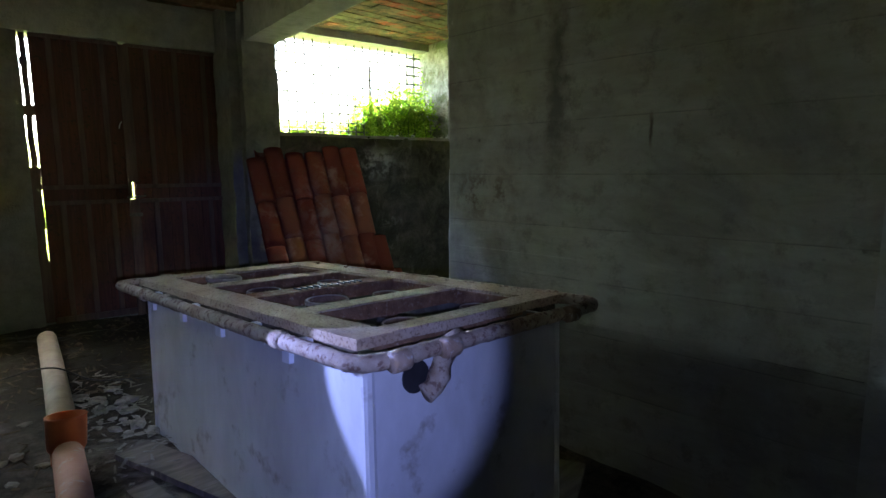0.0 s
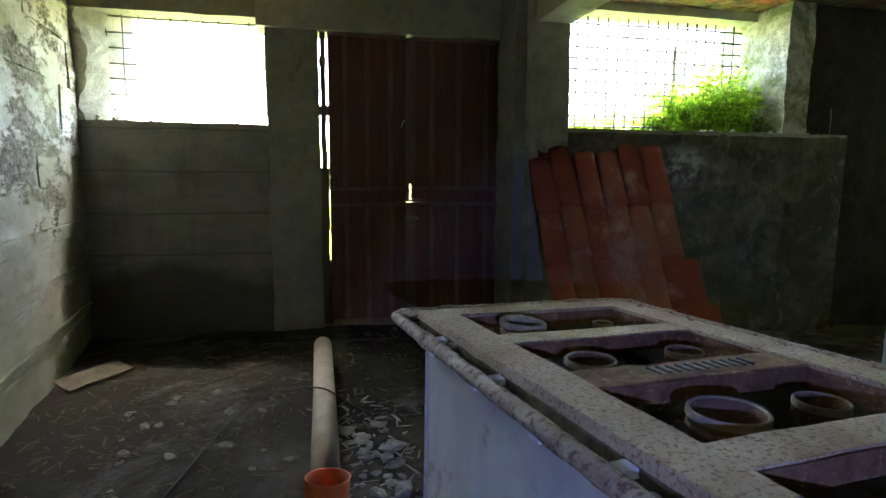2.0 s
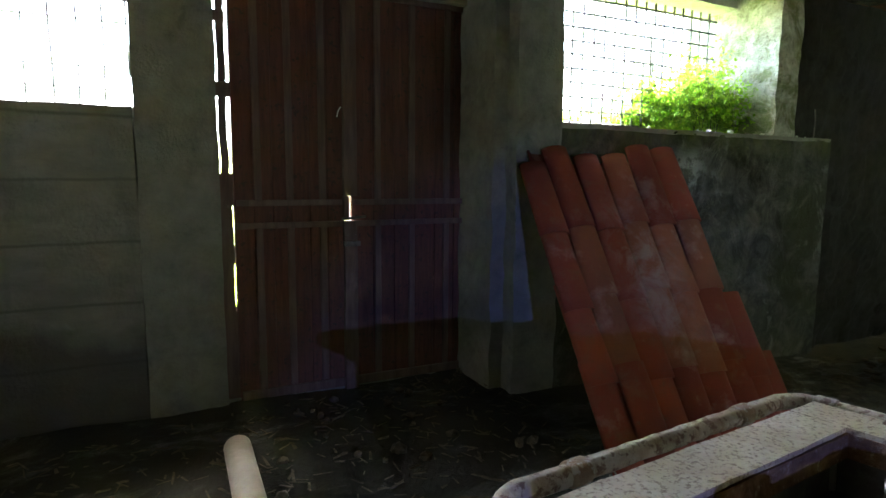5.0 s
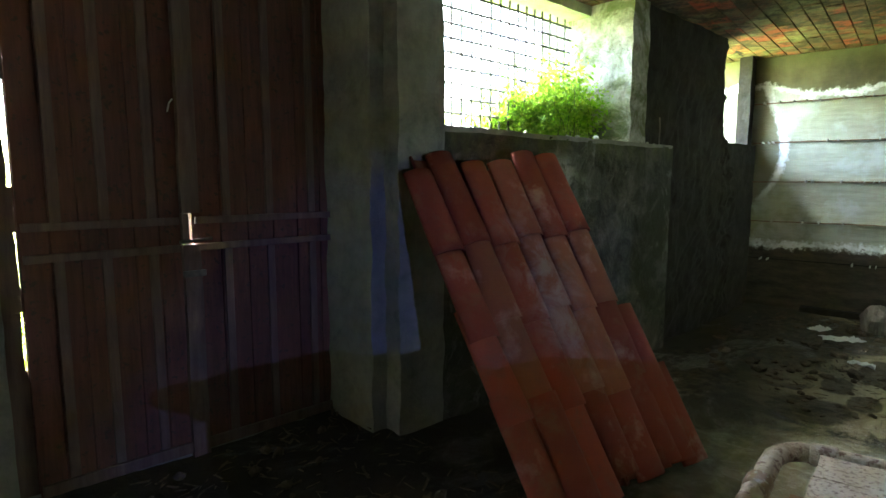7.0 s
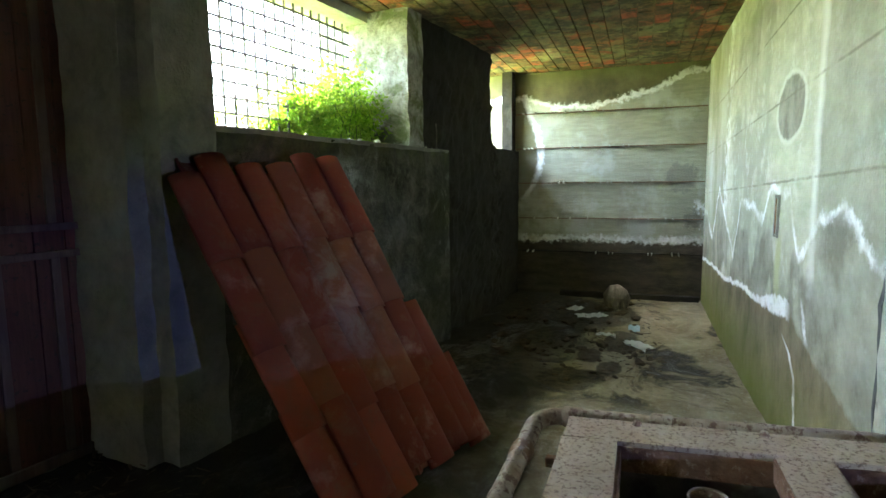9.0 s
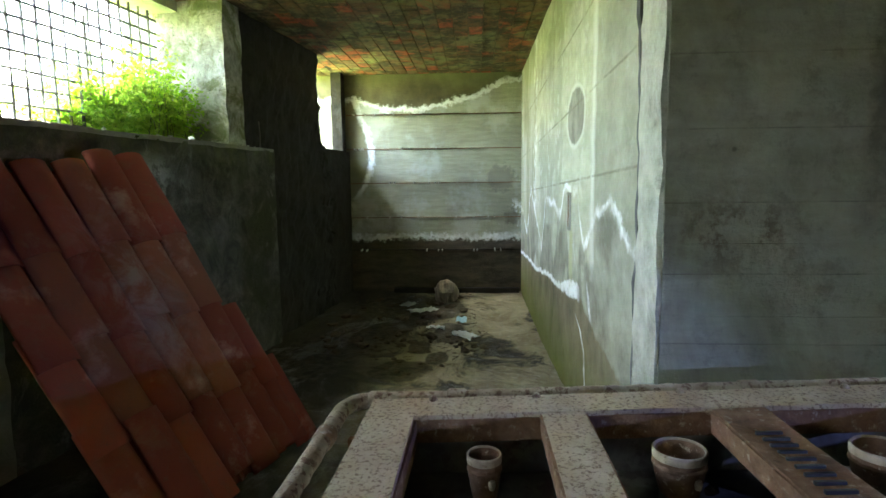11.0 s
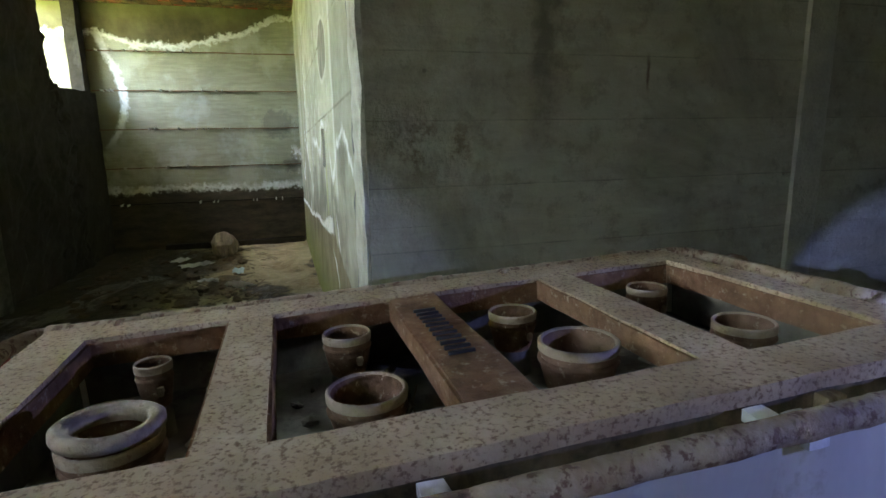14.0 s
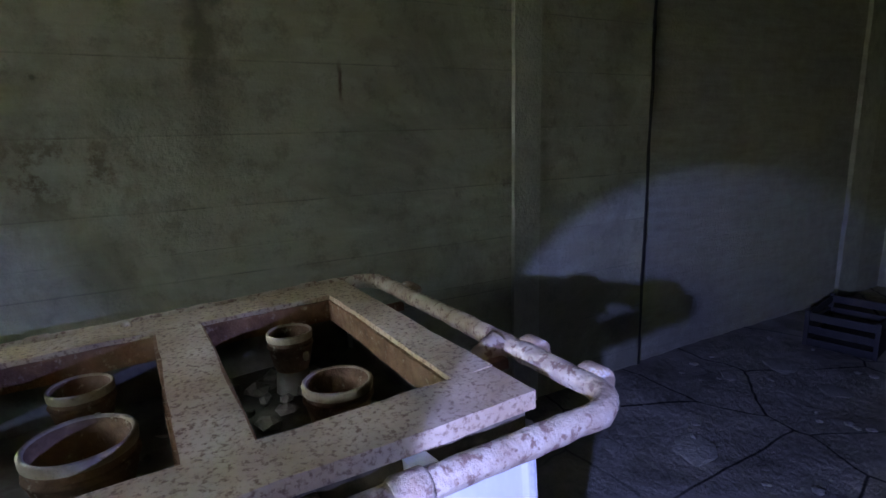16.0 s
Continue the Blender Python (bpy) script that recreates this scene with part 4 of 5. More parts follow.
def shrub(name, s, d, z, size, count, seed, label):
    ob = thing(name, label, "shrub", FRONT @ pose(s, d, z))
    rng = random.Random(seed)
    st = bmesh.new()
    lv = bmesh.new()
    for k in range(count):
        a, lean = rng.uniform(0, 6.28), rng.uniform(0.2, 1.5)
        h = size * rng.uniform(0.45, 1.0)
        b = Vector((rng.uniform(-0.65, 0.5) * size, rng.uniform(-0.2, 0.2) * size, 0))
        pts = [b + Vector((math.cos(a) * lean * h * q * q * 0.7, math.sin(a) * lean * h * q * q * 0.35, h * q)) for q in (0, 0.35, 0.7, 1.0)]
        tube(st, pts, [0.004, 0.003, 0.002, 0.001], 4, caps=False)
        for q in range(95):
            f = rng.uniform(0.1, 1.0)
            p = pts[0].lerp(pts[-1], f) + Vector((rng.gauss(0, 0.06), rng.gauss(0, 0.05), rng.gauss(0, 0.05))) * (0.2 + size * 0.9)
            u = Vector((rng.gauss(0, 1), rng.gauss(0, 1), rng.gauss(0, 0.6))).normalized()
            w = u.cross(Vector((rng.gauss(0, 1), rng.gauss(0, 1), rng.gauss(0, 1)))).normalized()
            n = rng.uniform(0.022, 0.05)
            quad = [p, p + u * n * 0.5 + w * n * 0.3, p + u * n, p + u * n * 0.5 - w * n * 0.3]
            lv.faces.new([lv.verts.new(v) for v in quad])
    part("stem", st, M_stem, ob)
    part("foliage", lv, M_leaf, ob)
    return ob


shrub("shrub", 2.98, 0.02, 1.76, 0.52, 80, 1, "bright green leafy weeds on the sill against the jamb")
shrub("shrub", 2.45, 0.22, 1.74, 0.30, 60, 2, "low bright green weeds behind the wire mesh")
shrub("shrub", 3.10, 0.24, 1.76, 0.84, 55, 3, "tall fern-like green weeds against the jamb")
shrub("shrub", 2.72, 0.05, 1.76, 0.36, 60, 6, "feathery green weeds on the window sill")
shrub("shrub", 2.80, 0.30, 1.76, 0.56, 50, 7, "loose feathery green weeds behind the sill")
shrub("shrub", 3.12, -0.12, 1.78, 0.66, 40, 8, "climbing green weeds against the pale jamb")
shrub("shrub", 2.05, 0.60, 1.70, 0.32, 80, 4, "short sunlit grass and weeds")
shrub("shrub", 1.4, 0.60, 1.70, 0.26, 70, 5, "short sunlit grass and weeds")
shrub("shrub", 1.7, 1.30, 1.72, 0.40, 70, 9, "loose sunlit weeds on the garden ground")
shrub("shrub", -0.62, 0.85, 0.16, 1.05, 45, 10, "tall green weeds outside the door")
shrub("shrub", 0.10, 0.95, 0.16, 1.15, 45, 11, "tall green weeds outside the door")

# ---- door ----
def make_door():
    """Two leaves of boards with cover slats; daylight shows at the hinge side and through a hole at the lock."""
    ob = thing("double_door", "closed red-brown wooden double door with slats", "door", FRONT)
    for side in (-1, 1):
        x0, x1 = (-0.664, -0.006) if side < 0 else (0.012, 0.86)
        leaf = part("door_leaf", block(x0, x1 - (0.022 if side < 0 else 0.0), 0.03, 0.06, 0.12, 2.545), M_door, ob)
        n = 6
        w = (x1 - x0 - (0.022 if side < 0 else 0.0)) / n
        rng = random.Random(5 + side)
        for k in range(n):
            low = 0.13 + rng.uniform(0.0, 0.03)
            part("board", block(x0 + k * w + 0.003, x0 + (k + 1) * w - 0.003, 0.012 + rng.uniform(-0.003, 0.003), 0.03, low, 2.54, 0.003), M_door, leaf)
        for f in (0.20, 0.47, 0.76):
            x = x0 + (x1 - x0) * f
            part("slat", block(x - 0.020, x + 0.020, -0.008, 0.010, 0.20, 1.15, 0.004), M_lath, leaf)
            part("slat", block(x - 0.020, x + 0.020, -0.008, 0.010, 1.315, 2.50, 0.004), M_lath, leaf)
        for z in (1.15, 1.28):
            part("rail", block(x0 + 0.01, x1 - 0.045, -0.022, -0.004, z, z + 0.035, 0.004), M_lath, leaf)
        part("bottom_rail", block(x0 + 0.01, x1 - 0.03, -0.010, 0.008, 0.14, 0.195, 0.004), M_lath, leaf)
        part("top_rail", block(x0 + 0.01, x1 - 0.03, -0.010, 0.008, 2.502, 2.538, 0.004), M_lath, leaf)
    # meeting stile with a ragged hole by the lock
    for z0, z1 in ((1.335, 2.51), (0.125, 1.10), (1.10, 1.185)):
        part("meeting_stile", rough_block(-0.040, 0.040, -0.030, 0.028, z0, z1, 0.03, 0.004, seed=z0), M_lath, ob)
    part("lock_plate", rough_block(-0.040, -0.010, -0.026, 0.024, 1.187, 1.333, 0.02, 0.005, seed=3), M_lath, ob)
    part("bolt", tube(bmesh.new(), [(-0.06, -0.040, 1.20), (0.09, -0.040, 1.21)], 0.008, 8), M_metal, ob, "dull iron bolt")
    part("hasp", block(-0.05, 0.055, -0.045, -0.032, 1.03, 1.06, 0.003), M_metal, ob, "dull iron hasp")
    part("latch_string", tube(bmesh.new(), [(-0.05, -0.012, 1.86), (-0.065, -0.014, 1.84), (-0.075, -0.014, 1.80)], 0.004, 5), M_paper, ob, "frayed pale string")
    # splintered hinge stile standing in the open joint
    for z0, z1, x0, x1 in ((0.12, 0.70, -0.738, -0.664), (0.70, 0.95, -0.738, -0.672), (0.95, 1.05, -0.738, -0.664), (1.05, 1.28, -0.738, -0.671), (1.28, 1.46, -0.738, -0.664), (1.46, 1.90, -0.724, -0.682), (1.88, 1.96, -0.738, -0.664), (1.96, 2.30, -0.724, -0.682), (2.28, 2.34, -0.738, -0.680), (2.34, 2.545, -0.724, -0.682)):
        part("hinge_stile", rough_block(x0, x1, 0.030, 0.058, z0, z1, 0.03, 0.006, seed=z0 * 9), M_lath, ob, "splintered dark wood")
    return ob


make_door()
threshold = rough_block(-0.74, 0.86, 0.01, 0.3, 0.0, 0.155, 0.08, 0.01, FRONT, 77)
setting(part("threshold", threshold, M_block), "worn concrete door threshold", "threshold")

# ---- the iron range ----
STOVE = pose(1.964, 2.638, 0.908, -2.5, 1.4, -0.35)


def ring_path(hx, hy, rad, n=6, z=0.0):
    pts = []
    for cx, cy, a0 in ((hx - rad, hy - rad, 0), (-hx + rad, hy - rad, 90), (-hx + rad, -hy + rad, 180), (hx - rad, -hy + rad, 270)):
        for k in range(n + 1):
            a = radians(a0 + 90 * k / n)
            pts.append(Vector((cx + rad * math.cos(a), cy + rad * math.sin(a), z)))
    return pts


def subdivided(pts, step):
    out = []
    for a, b in zip(pts, pts[1:] + pts[:1]):
        n = max(1, int((b - a).length / step))
        out += [a.lerp(b, k / n) for k in range(n)]
    return out


def make_range():
    ob = thing("kitchen_range", "derelict white iron range with rusty top frame and pipe rail", "range", STOVE)
    hx, hy, sy0 = 0.469, 0.949, -0.892      # frame, outer
    ix, iy, ty0 = 0.342, 0.822, -0.806      # frame, inner
    z1, z0 = 0.015, -0.016
    # body of sheet panels
    bx, by, zb = 0.445, 0.90, -0.80
    part("side_panel", block(-bx, -bx + 0.012, -by, by, zb, -0.06, 0.004), M_tank, ob)
    part("side_panel", block(bx - 0.012, bx, -by, by, zb, -0.06, 0.004), M_tank, ob)
    part("end_panel", block(-bx + 0.013, bx - 0.013, -by, -by + 0.012, zb, -0.06, 0.004), M_tank, ob)
    part("end_panel", block(-bx + 0.013, bx - 0.013, by - 0.012, by, zb, -0.06, 0.004), M_tank, ob)
    for sx in (-1, 1):
        for sy in (-1, 1):
            part("corner_post", tube(bmesh.new(), [(sx * (bx - 0.012), sy * (by - 0.012), zb), (sx * (bx - 0.012), sy * (by - 0.012), -0.06)], 0.02, 10), M_tank, ob)
    part("pan_floor", rough_block(-bx + 0.02, bx - 0.02, -by + 0.02, by - 0.02, -0.20, -0.185, 0.05, 0.008, seed=5), M_inner, ob, "dusty grey sheet under the openings")
    for x0, x1, y0, y1 in ((-bx + 0.014, -bx + 0.019, -by + 0.02, by - 0.02), (bx - 0.019, bx - 0.014, -by + 0.02, by - 0.02), (-bx + 0.02, bx - 0.02, -by + 0.014, -by + 0.019), (-bx + 0.02, bx - 0.02, by - 0.019, by - 0.014)):
        part("liner", block(x0, x1, y0, y1, -0.20, -0.062), M_inner, ob, "dirty grey inner lining")
    # top frame
    def bar(name, x0, x1, y0, y1, mat, seed):
        return part(name, rough_block(x0, x1, y0, y1, z0, z1, 0.03, 0.0035, seed=seed), mat, ob)
    bar("frame_side", -hx, -ix, sy0, hy, M_frame, 1)
    bar("frame_side", ix, hx, sy0, hy, M_frame, 2)
    bar("frame_end", -ix, ix, iy, hy, M_frame, 3)
    bar("frame_end", -ix, ix, sy0, ty0, M_frame, 4)
    bars = ((0.443, 0.053), (0.018, 0.062), (-0.415, 0.052))
    for k, (yc, hw) in enumerate(bars):
        b = part("cross_bar", rough_block(-ix, ix, yc - hw, yc + hw, z0 + 0.01, z1 - 0.003, 0.03, 0.003, seed=10 + k), M_frame if k != 1 else M_rust, ob, "rusty cross bar")
        for sy in (-1, 1):
            part("lip", rough_block(-ix, ix, yc + sy * hw - 0.006, yc + sy * hw + 0.006, -0.045, z1 - 0.008, 0.04, 0.003, seed=20 + k + sy), M_rust, b)
        if k == 1:
            for q in range(11):
                x = 0.19 - 0.031 * q
                part("grate_slot", block(x - 0.0045, x + 0.0045, yc - 0.026, yc + 0.030, z1 - 0.006, z1 + 0.003, 0.002, None), M_black, b)
    # inner lips of the frame
    for x in (-ix, ix):
        part("frame_lip", rough_block(x - 0.006, x + 0.006, ty0, iy, -0.055, z1 - 0.012, 0.04, 0.003, seed=x), M_rust, ob)
    for y in (ty0, iy):
        part("frame_lip", rough_block(-ix, ix, y - 0.006, y + 0.006, -0.055, z1 - 0.012, 0.04, 0.003, seed=y), M_rust, ob)
    # perforated skirt under the frame; its dark colour paints in the gap's shade
    for x in (-hx + 0.012, hx - 0.012):
        sk = part("skirt", block(x - 0.006, x + 0.006, sy0 + 0.02, hy - 0.02, -0.075, z0 - 0.002), M_soil_and_gap, ob)
        for q in range(34):
            y = sy0 + 0.05 + q * 0.052
            part("tooth", block(x - 0.012, x + 0.012, y, y + 0.026, -0.085, -0.045, 0.003), M_soil_and_gap, sk)
    # pipe rail
    rail = subdivided([q + Vector((0, 0.012, 0)) for q in ring_path(0.545, 1.030, 0.08, 6, -0.016)], 0.03)
    rail = rail + [rail[0]]
    part("pipe_rail", tube(bmesh.new(), rail, 0.023, 10, 0.004, caps=False), M_pipe, ob, "blistered pipe rail", smooth=True)
    for x, y, ax in ((0.525, 0.72, 1), (0.525, -0.1, 1), (0.525, -0.80, 1), (-0.525, 0.6, 1), (-0.525, -0.62, 1), (0.28, 1.02, 0), (-0.30, 1.02, 0), (0.30, -1.02, 0), (-0.26, -1.02, 0), (0.525, 0.95, 1), (-0.43, -1.02, 0)):
        d = Vector((0, 0.028, 0)) if ax else Vector((0.028, 0, 0))
        c = Vector((x * 1.038, y * (1.021 if ax == 0 else 1.0), -0.016))
        part("pipe_sleeve", tube(bmesh.new(), [c - d, c - d * 0.8, c + d * 0.8, c + d], [0.024, 0.028, 0.028, 0.024], 12, 0.0), M_pipe if ax else M_sleeve, ob, "rusty pipe sleeve", smooth=True)
    for x, y in ((0.49, 0.62), (0.49, -0.55), (-0.49, 0.55), (-0.49, -0.5)):
        part("rail_bracket", block(min(x, x * 0.9), max(x, x * 0.9), y - 0.02, y + 0.02, -0.06, -0.02, 0.004), M_pipe, ob)
    for x, y in ((0.30, 0.985), (-0.30, 0.985), (0.25, -0.985), (-0.25, -0.985)):
        part("rail_bracket", block(x - 0.012, x + 0.012, min(y, y * 0.92), max(y, y * 0.92), -0.045, -0.022, 0.004), M_rust, ob)
    for y in (-0.62, -0.30, 0.12, 0.5, 0.78):
        part("bolt_head", lathe([(0.0, 0.012), (0.008, 0.010), (0.012, 0.0), (0.012, -0.006)], 8, at=(hx - 0.018, y, z1)), M_pipe, ob)
    # pale clamps hanging from the near rail
    for y in (-0.42, 0.1, 0.78):
        c = part("clamp", rough_block(-0.505, -0.475, y - 0.02, y + 0.02, -0.072, -0.04, 0.012, 0.008, seed=y), M_tank, ob, "whitish chipped clamp")
    for y, w in ((0.80, 0.024), (0.40, 0.020), (0.02, 0.024), (-0.50, 0.022)):
        part("tag", rough_block(-0.464, -0.447, y - w, y + w, -0.125, -0.066, 0.02, 0.004, seed=y * 3), M_paper, ob, "torn whitish tag")
    for y in (0.62, 0.18, -0.34, -0.66):
        part("paper_scrap", rough_block(-0.512, -0.474, y - 0.022, y + 0.016, -0.034, -0.016, 0.012, 0.006, seed=y * 4), M_paper, ob, "crumpled white scrap")
    # end elbow and outlet with a hole
    part("outlet_pipe", tube(bmesh.new(), [(-0.20, -1.01, -0.01), (-0.20, -0.965, -0.04), (-0.20, -0.94, -0.085), (-0.205, -0.93, -0.13), (-0.225, -0.925, -0.165), (-0.255, -0.92, -0.18)], [0.028, 0.033, 0.029, 0.033, 0.03, 0.034], 12, 0.006), M_pipe, ob, "blistered elbow pipe", smooth=True)
    part("outlet_hole", lathe([(0.0, 0.0), (0.05, 0.0), (0.05, 0.004)], 18, wob=0.06), M_black, ob, at=pose(-0.275, -0.902, -0.125, 90, 0, 0))
    part("seam", block(-bx - 0.003, -bx + 0.02, -by - 0.003, -by + 0.02, zb, -0.07, 0.004), M_tank, ob)

    def cup(name, x, y, r, h, top, label):
        """A tapered clay collar with a rolled rim, set on a narrower burner neck."""
        g = min(h * 0.76, max(r * 1.35, 0.095))
        prof = [(r * 0.72, -g), (r * 0.80, -g * 0.85), (r * 0.92, -g * 0.52), (r * 0.97, -g * 0.34), (r * 0.93, -g * 0.28), (r * 0.99, -0.012), (r * 0.97, 0.0), (r * 0.88, 0.0), (r * 0.80, -0.022), (r * 0.62, -g * 0.55), (r * 0.46, -g * 0.9), (r * 0.20, -g * 0.9)]
        c = part(name, lathe(prof, 30, wob=0.025), M_cup, ob, label, smooth=True, at=pose(x, y, top, 1.5, -1.0, 37 * x))
        part("rim", lathe([(r * 1.0, -0.014), (r * 1.01, 0.001), (r * 0.95, 0.005), (r * 0.89, 0.001), (r * 0.85, -0.014)], 30, wob=0.02), M_rim, c, smooth=True)
        part("band", lathe([(r * 0.955, -g * 0.37), (r * 1.01, -g * 0.34), (r * 1.01, -g * 0.29), (r * 0.94, -g * 0.26)], 30, wob=0.02), M_cup, c, smooth=True)
        part("neck", lathe([(r * 0.80, -h), (r * 0.78, -h + 0.015), (r * 0.70, -g + 0.004), (r * 0.2, -g + 0.006)], 24, wob=0.03), M_inner, c, "blackened iron burner neck", smooth=True)
        part("stud", lathe([(0.0, 0.010), (0.007, 0.008), (0.009, 0.0), (0.006, -0.012)], 10), M_rim, c, at=pose(-r * 0.90, -r * 0.30, -g * 0.55))
        return c
    for x, y, r, top in ((0.17, 0.645, 0.039, -0.012), (-0.17, 0.64, 0.080, -0.012), (0.165, 0.22, 0.057, -0.008), (-0.172, 0.22, 0.074, -0.008),
                         (0.175, -0.21, 0.062, -0.02), (-0.135, -0.23, 0.084, 0.0), (0.24, -0.66, 0.057, -0.03), (-0.12, -0.665, 0.070, -0.03)):
        cup("burner_collar", x, y, r, top + 0.185, top, "fired clay burner collar")
    part("loose_ring", lathe([(0.054, 0.0), (0.058, 0.020), (0.078, 0.027), (0.084, 0.022), (0.085, 0.010), (0.080, 0.0)], 30, closed=True), M_rim, ob, "loose flared clay ring", smooth=True, at=pose(-0.172, 0.64, -0.006, 4, 3, 0))
    return ob


kitchen_range = make_range()

# ---- roof tiles leaning on the sill wall ----
def make_tile(length, r0, r1, t=0.012):
    """A half-round clay tile, tapered, with thickness; runs up along +y from its foot, crown up +z."""
    bm = bmesh.new()
    n, m = 10, 6
    lay = []
    for off in (0.0, -t):
        rows = []
        for j in range(m + 1):
            f = j / m
            r = r0 + (r1 - r0) * f + off
            rows.append([bm.verts.new((r * math.cos(math.pi * k / n), length * f, (r * 0.46 + 0.008) * math.sin(math.pi * k / n) + off * 0.1)) for k in range(n + 1)])
        lay.append(rows)
    a, b = lay
    for rows in lay:
        for j in range(m):
            for k in range(n):
                bm.faces.new([rows[j][k], rows[j][k + 1], rows[j + 1][k + 1], rows[j + 1][k]])
    for j in range(m):
        for k in (0, n):
            bm.faces.new([a[j][k], a[j + 1][k], b[j + 1][k], b[j][k]])
    for k in range(n):
        for j in (0, m):
            bm.faces.new([a[j][k], a[j][k + 1], b[j][k + 1], b[j][k]])
    return mesh_from(bm, "roof_tile", M_tile, True)
TILES = [make_tile(length, 0.091, 0.083) for length in (0.46, 0.50, 0.54)]
# the stack's plane: foot line on the floor, top line against the wall
foot_l, foot_r = Vector((2.79, 4.52, 0.13)), Vector((3.66, 4.26, 0.11))
top_l, top_r = Vector((2.98, 5.53, 1.56)), Vector((3.97, 5.20, 1.67))
rng = random.Random(12)


def lay_tile(f, along, lift, upside=False, lean=0.0):
    """One tile of the stack, f across its width and along metres up from the foot."""
    a, b = foot_l.lerp(foot_r, f), top_l.lerp(top_r, f)
    ydir = (b - a).normalized()
    xdir = (foot_r - foot_l).normalized()
    zdir = xdir.cross(ydir).normalized()
    xdir = ydir.cross(zdir)
    m = Matrix((xdir, ydir, zdir)).transposed().to_4x4()
    m.translation = a + ydir * along + zdir * lift
    ob = new("roof_tile", rng.choice(TILES))
    ob.matrix_basis = m @ pose(0, 0, 0, rng.uniform(-0.9, 0.9), 180 if upside else rng.uniform(-4, 4), lean + rng.uniform(-0.7, 0.7))
    return tagged(ob, "weathered red clay roof tile leaning in a stack", "roof tile", "roof tiles stacked against the wall")


for col in range(6):
    f = (col + 0.5) / 6
    slide = (-0.03, 0.02, -0.02, 0.03, 0.0, 0.04)[col]
    for k in range(4):
        lay_tile(f, k * 0.405 + slide + rng.uniform(-0.02, 0.02), 0.030 + 0.010 * k + rng.uniform(0, 0.006) + (0.03 if col == 1 and k == 0 else 0.0))
        if col < 5:
            lay_tile(f + 1 / 12, k * 0.41 + 0.01, 0.034 + 0.006 * k, True)
# short tiles set against the stack's side
lay_tile(1.03, 0.02, 0.030)
lay_tile(1.03, 0.36, 0.040, False, 1.0)
lay_tile(1.13, -0.01, 0.024, False, 1.5)

# ---- pipe on the floor ----
pipe = thing("drain_pipe", "cream plastic drain pipe with orange socket on the floor", "pipe")
part("pipe_length", tube(bmesh.new(), [(1.13, 3.58, 0.195), (1.25, 4.45, 0.195), (1.39, 5.52, 0.195)], 0.062, 18), M_pvc, pipe, smooth=True)
part("pipe_end", tube(bmesh.new(), [(1.10, 3.36, 0.200), (1.05, 3.0, 0.195), (0.97, 2.5, 0.19)], 0.060, 18), M_salmon, pipe, "salmon stained pipe end", smooth=True)
part("socket", lathe([(0.062, 0.0), (0.064, 0.05), (0.076, 0.07), (0.080, 0.20), (0.083, 0.21), (0.075, 0.21), (0.071, 0.07), (0.058, 0.05), (0.058, 0.0)], 28, closed=True), M_orange, pipe, "orange open socket", smooth=True, at=pose(1.105, 3.42, 0.14, -6, 4, 0))
# ---- loose things on the floor ----
def level(x, y):
    return ground(x, y)


def pieces(name, count, x0, x1, y0, y1, s0, s1, flat, mat, label, category, group, seed):
    """Loose lumps lying about, each a thing of its own."""
    r = random.Random(seed)
    for k in range(count):
        bm = bmesh.new()
        s = r.uniform(s0, s1)
        lump(bm, (0, 0, 0), (s, s * r.uniform(0.5, 0.9), s * flat * r.uniform(0.7, 1.3)), r.uniform(0, 50), 1)
        x, y = r.uniform(x0, x1), r.uniform(y0, y1)
        ob = new(name, mesh_from(bm, name, mat))
        ob.matrix_basis = pose(x, y, level(x, y) + s * flat * 0.5, 0, 0, r.uniform(0, 360))
        tagged(ob, label, category, group)


pieces("rubble_piece", 44, 1.27, 1.52, 3.45, 4.25, 0.015, 0.055, 0.4, M_rubble, "broken flake of grey mortar on the floor", "rubble", "mortar flakes by the range", 3)
pieces("rubble_piece", 40, 0.25, 1.05, 3.3, 5.0, 0.012, 0.045, 0.4, M_rubble, "small chip of grey mortar on the floor", "rubble", "chips on the soil", 4)
pieces("rubble_piece", 26, 1.4, 2.8, 4.9, 5.95, 0.015, 0.05, 0.6, M_soil_and_gap, "dark clod of soil before the door", "clod", "clods by the door", 5)
pieces("rubble_piece", 30, 1.7, 2.7, -1.0, 1.0, 0.01, 0.03, 0.4, M_rubble, "small chip of mortar", "rubble", "chips", 6)
pieces("rubble_piece", 80, 5.6, 8.2, 3.35, 4.8, 0.015, 0.085, 0.4, M_soil_and_gap, "damp dark crumb on the wet floor", "rubble", "litter in the bay", 7)
pieces("rubble_piece", 45, 5.0, 6.4, 3.3, 4.3, 0.012, 0.04, 0.35, M_soil_and_gap, "damp dark clod on the wet floor", "clod", "clods in the bay", 9)
pieces("mortar_slab", 9, 2.0, 2.72, -1.0, 0.9, 0.06, 0.15, 0.06, M_block, "lifted slab of cracked screed", "slab", "lifted floor slabs", 8)


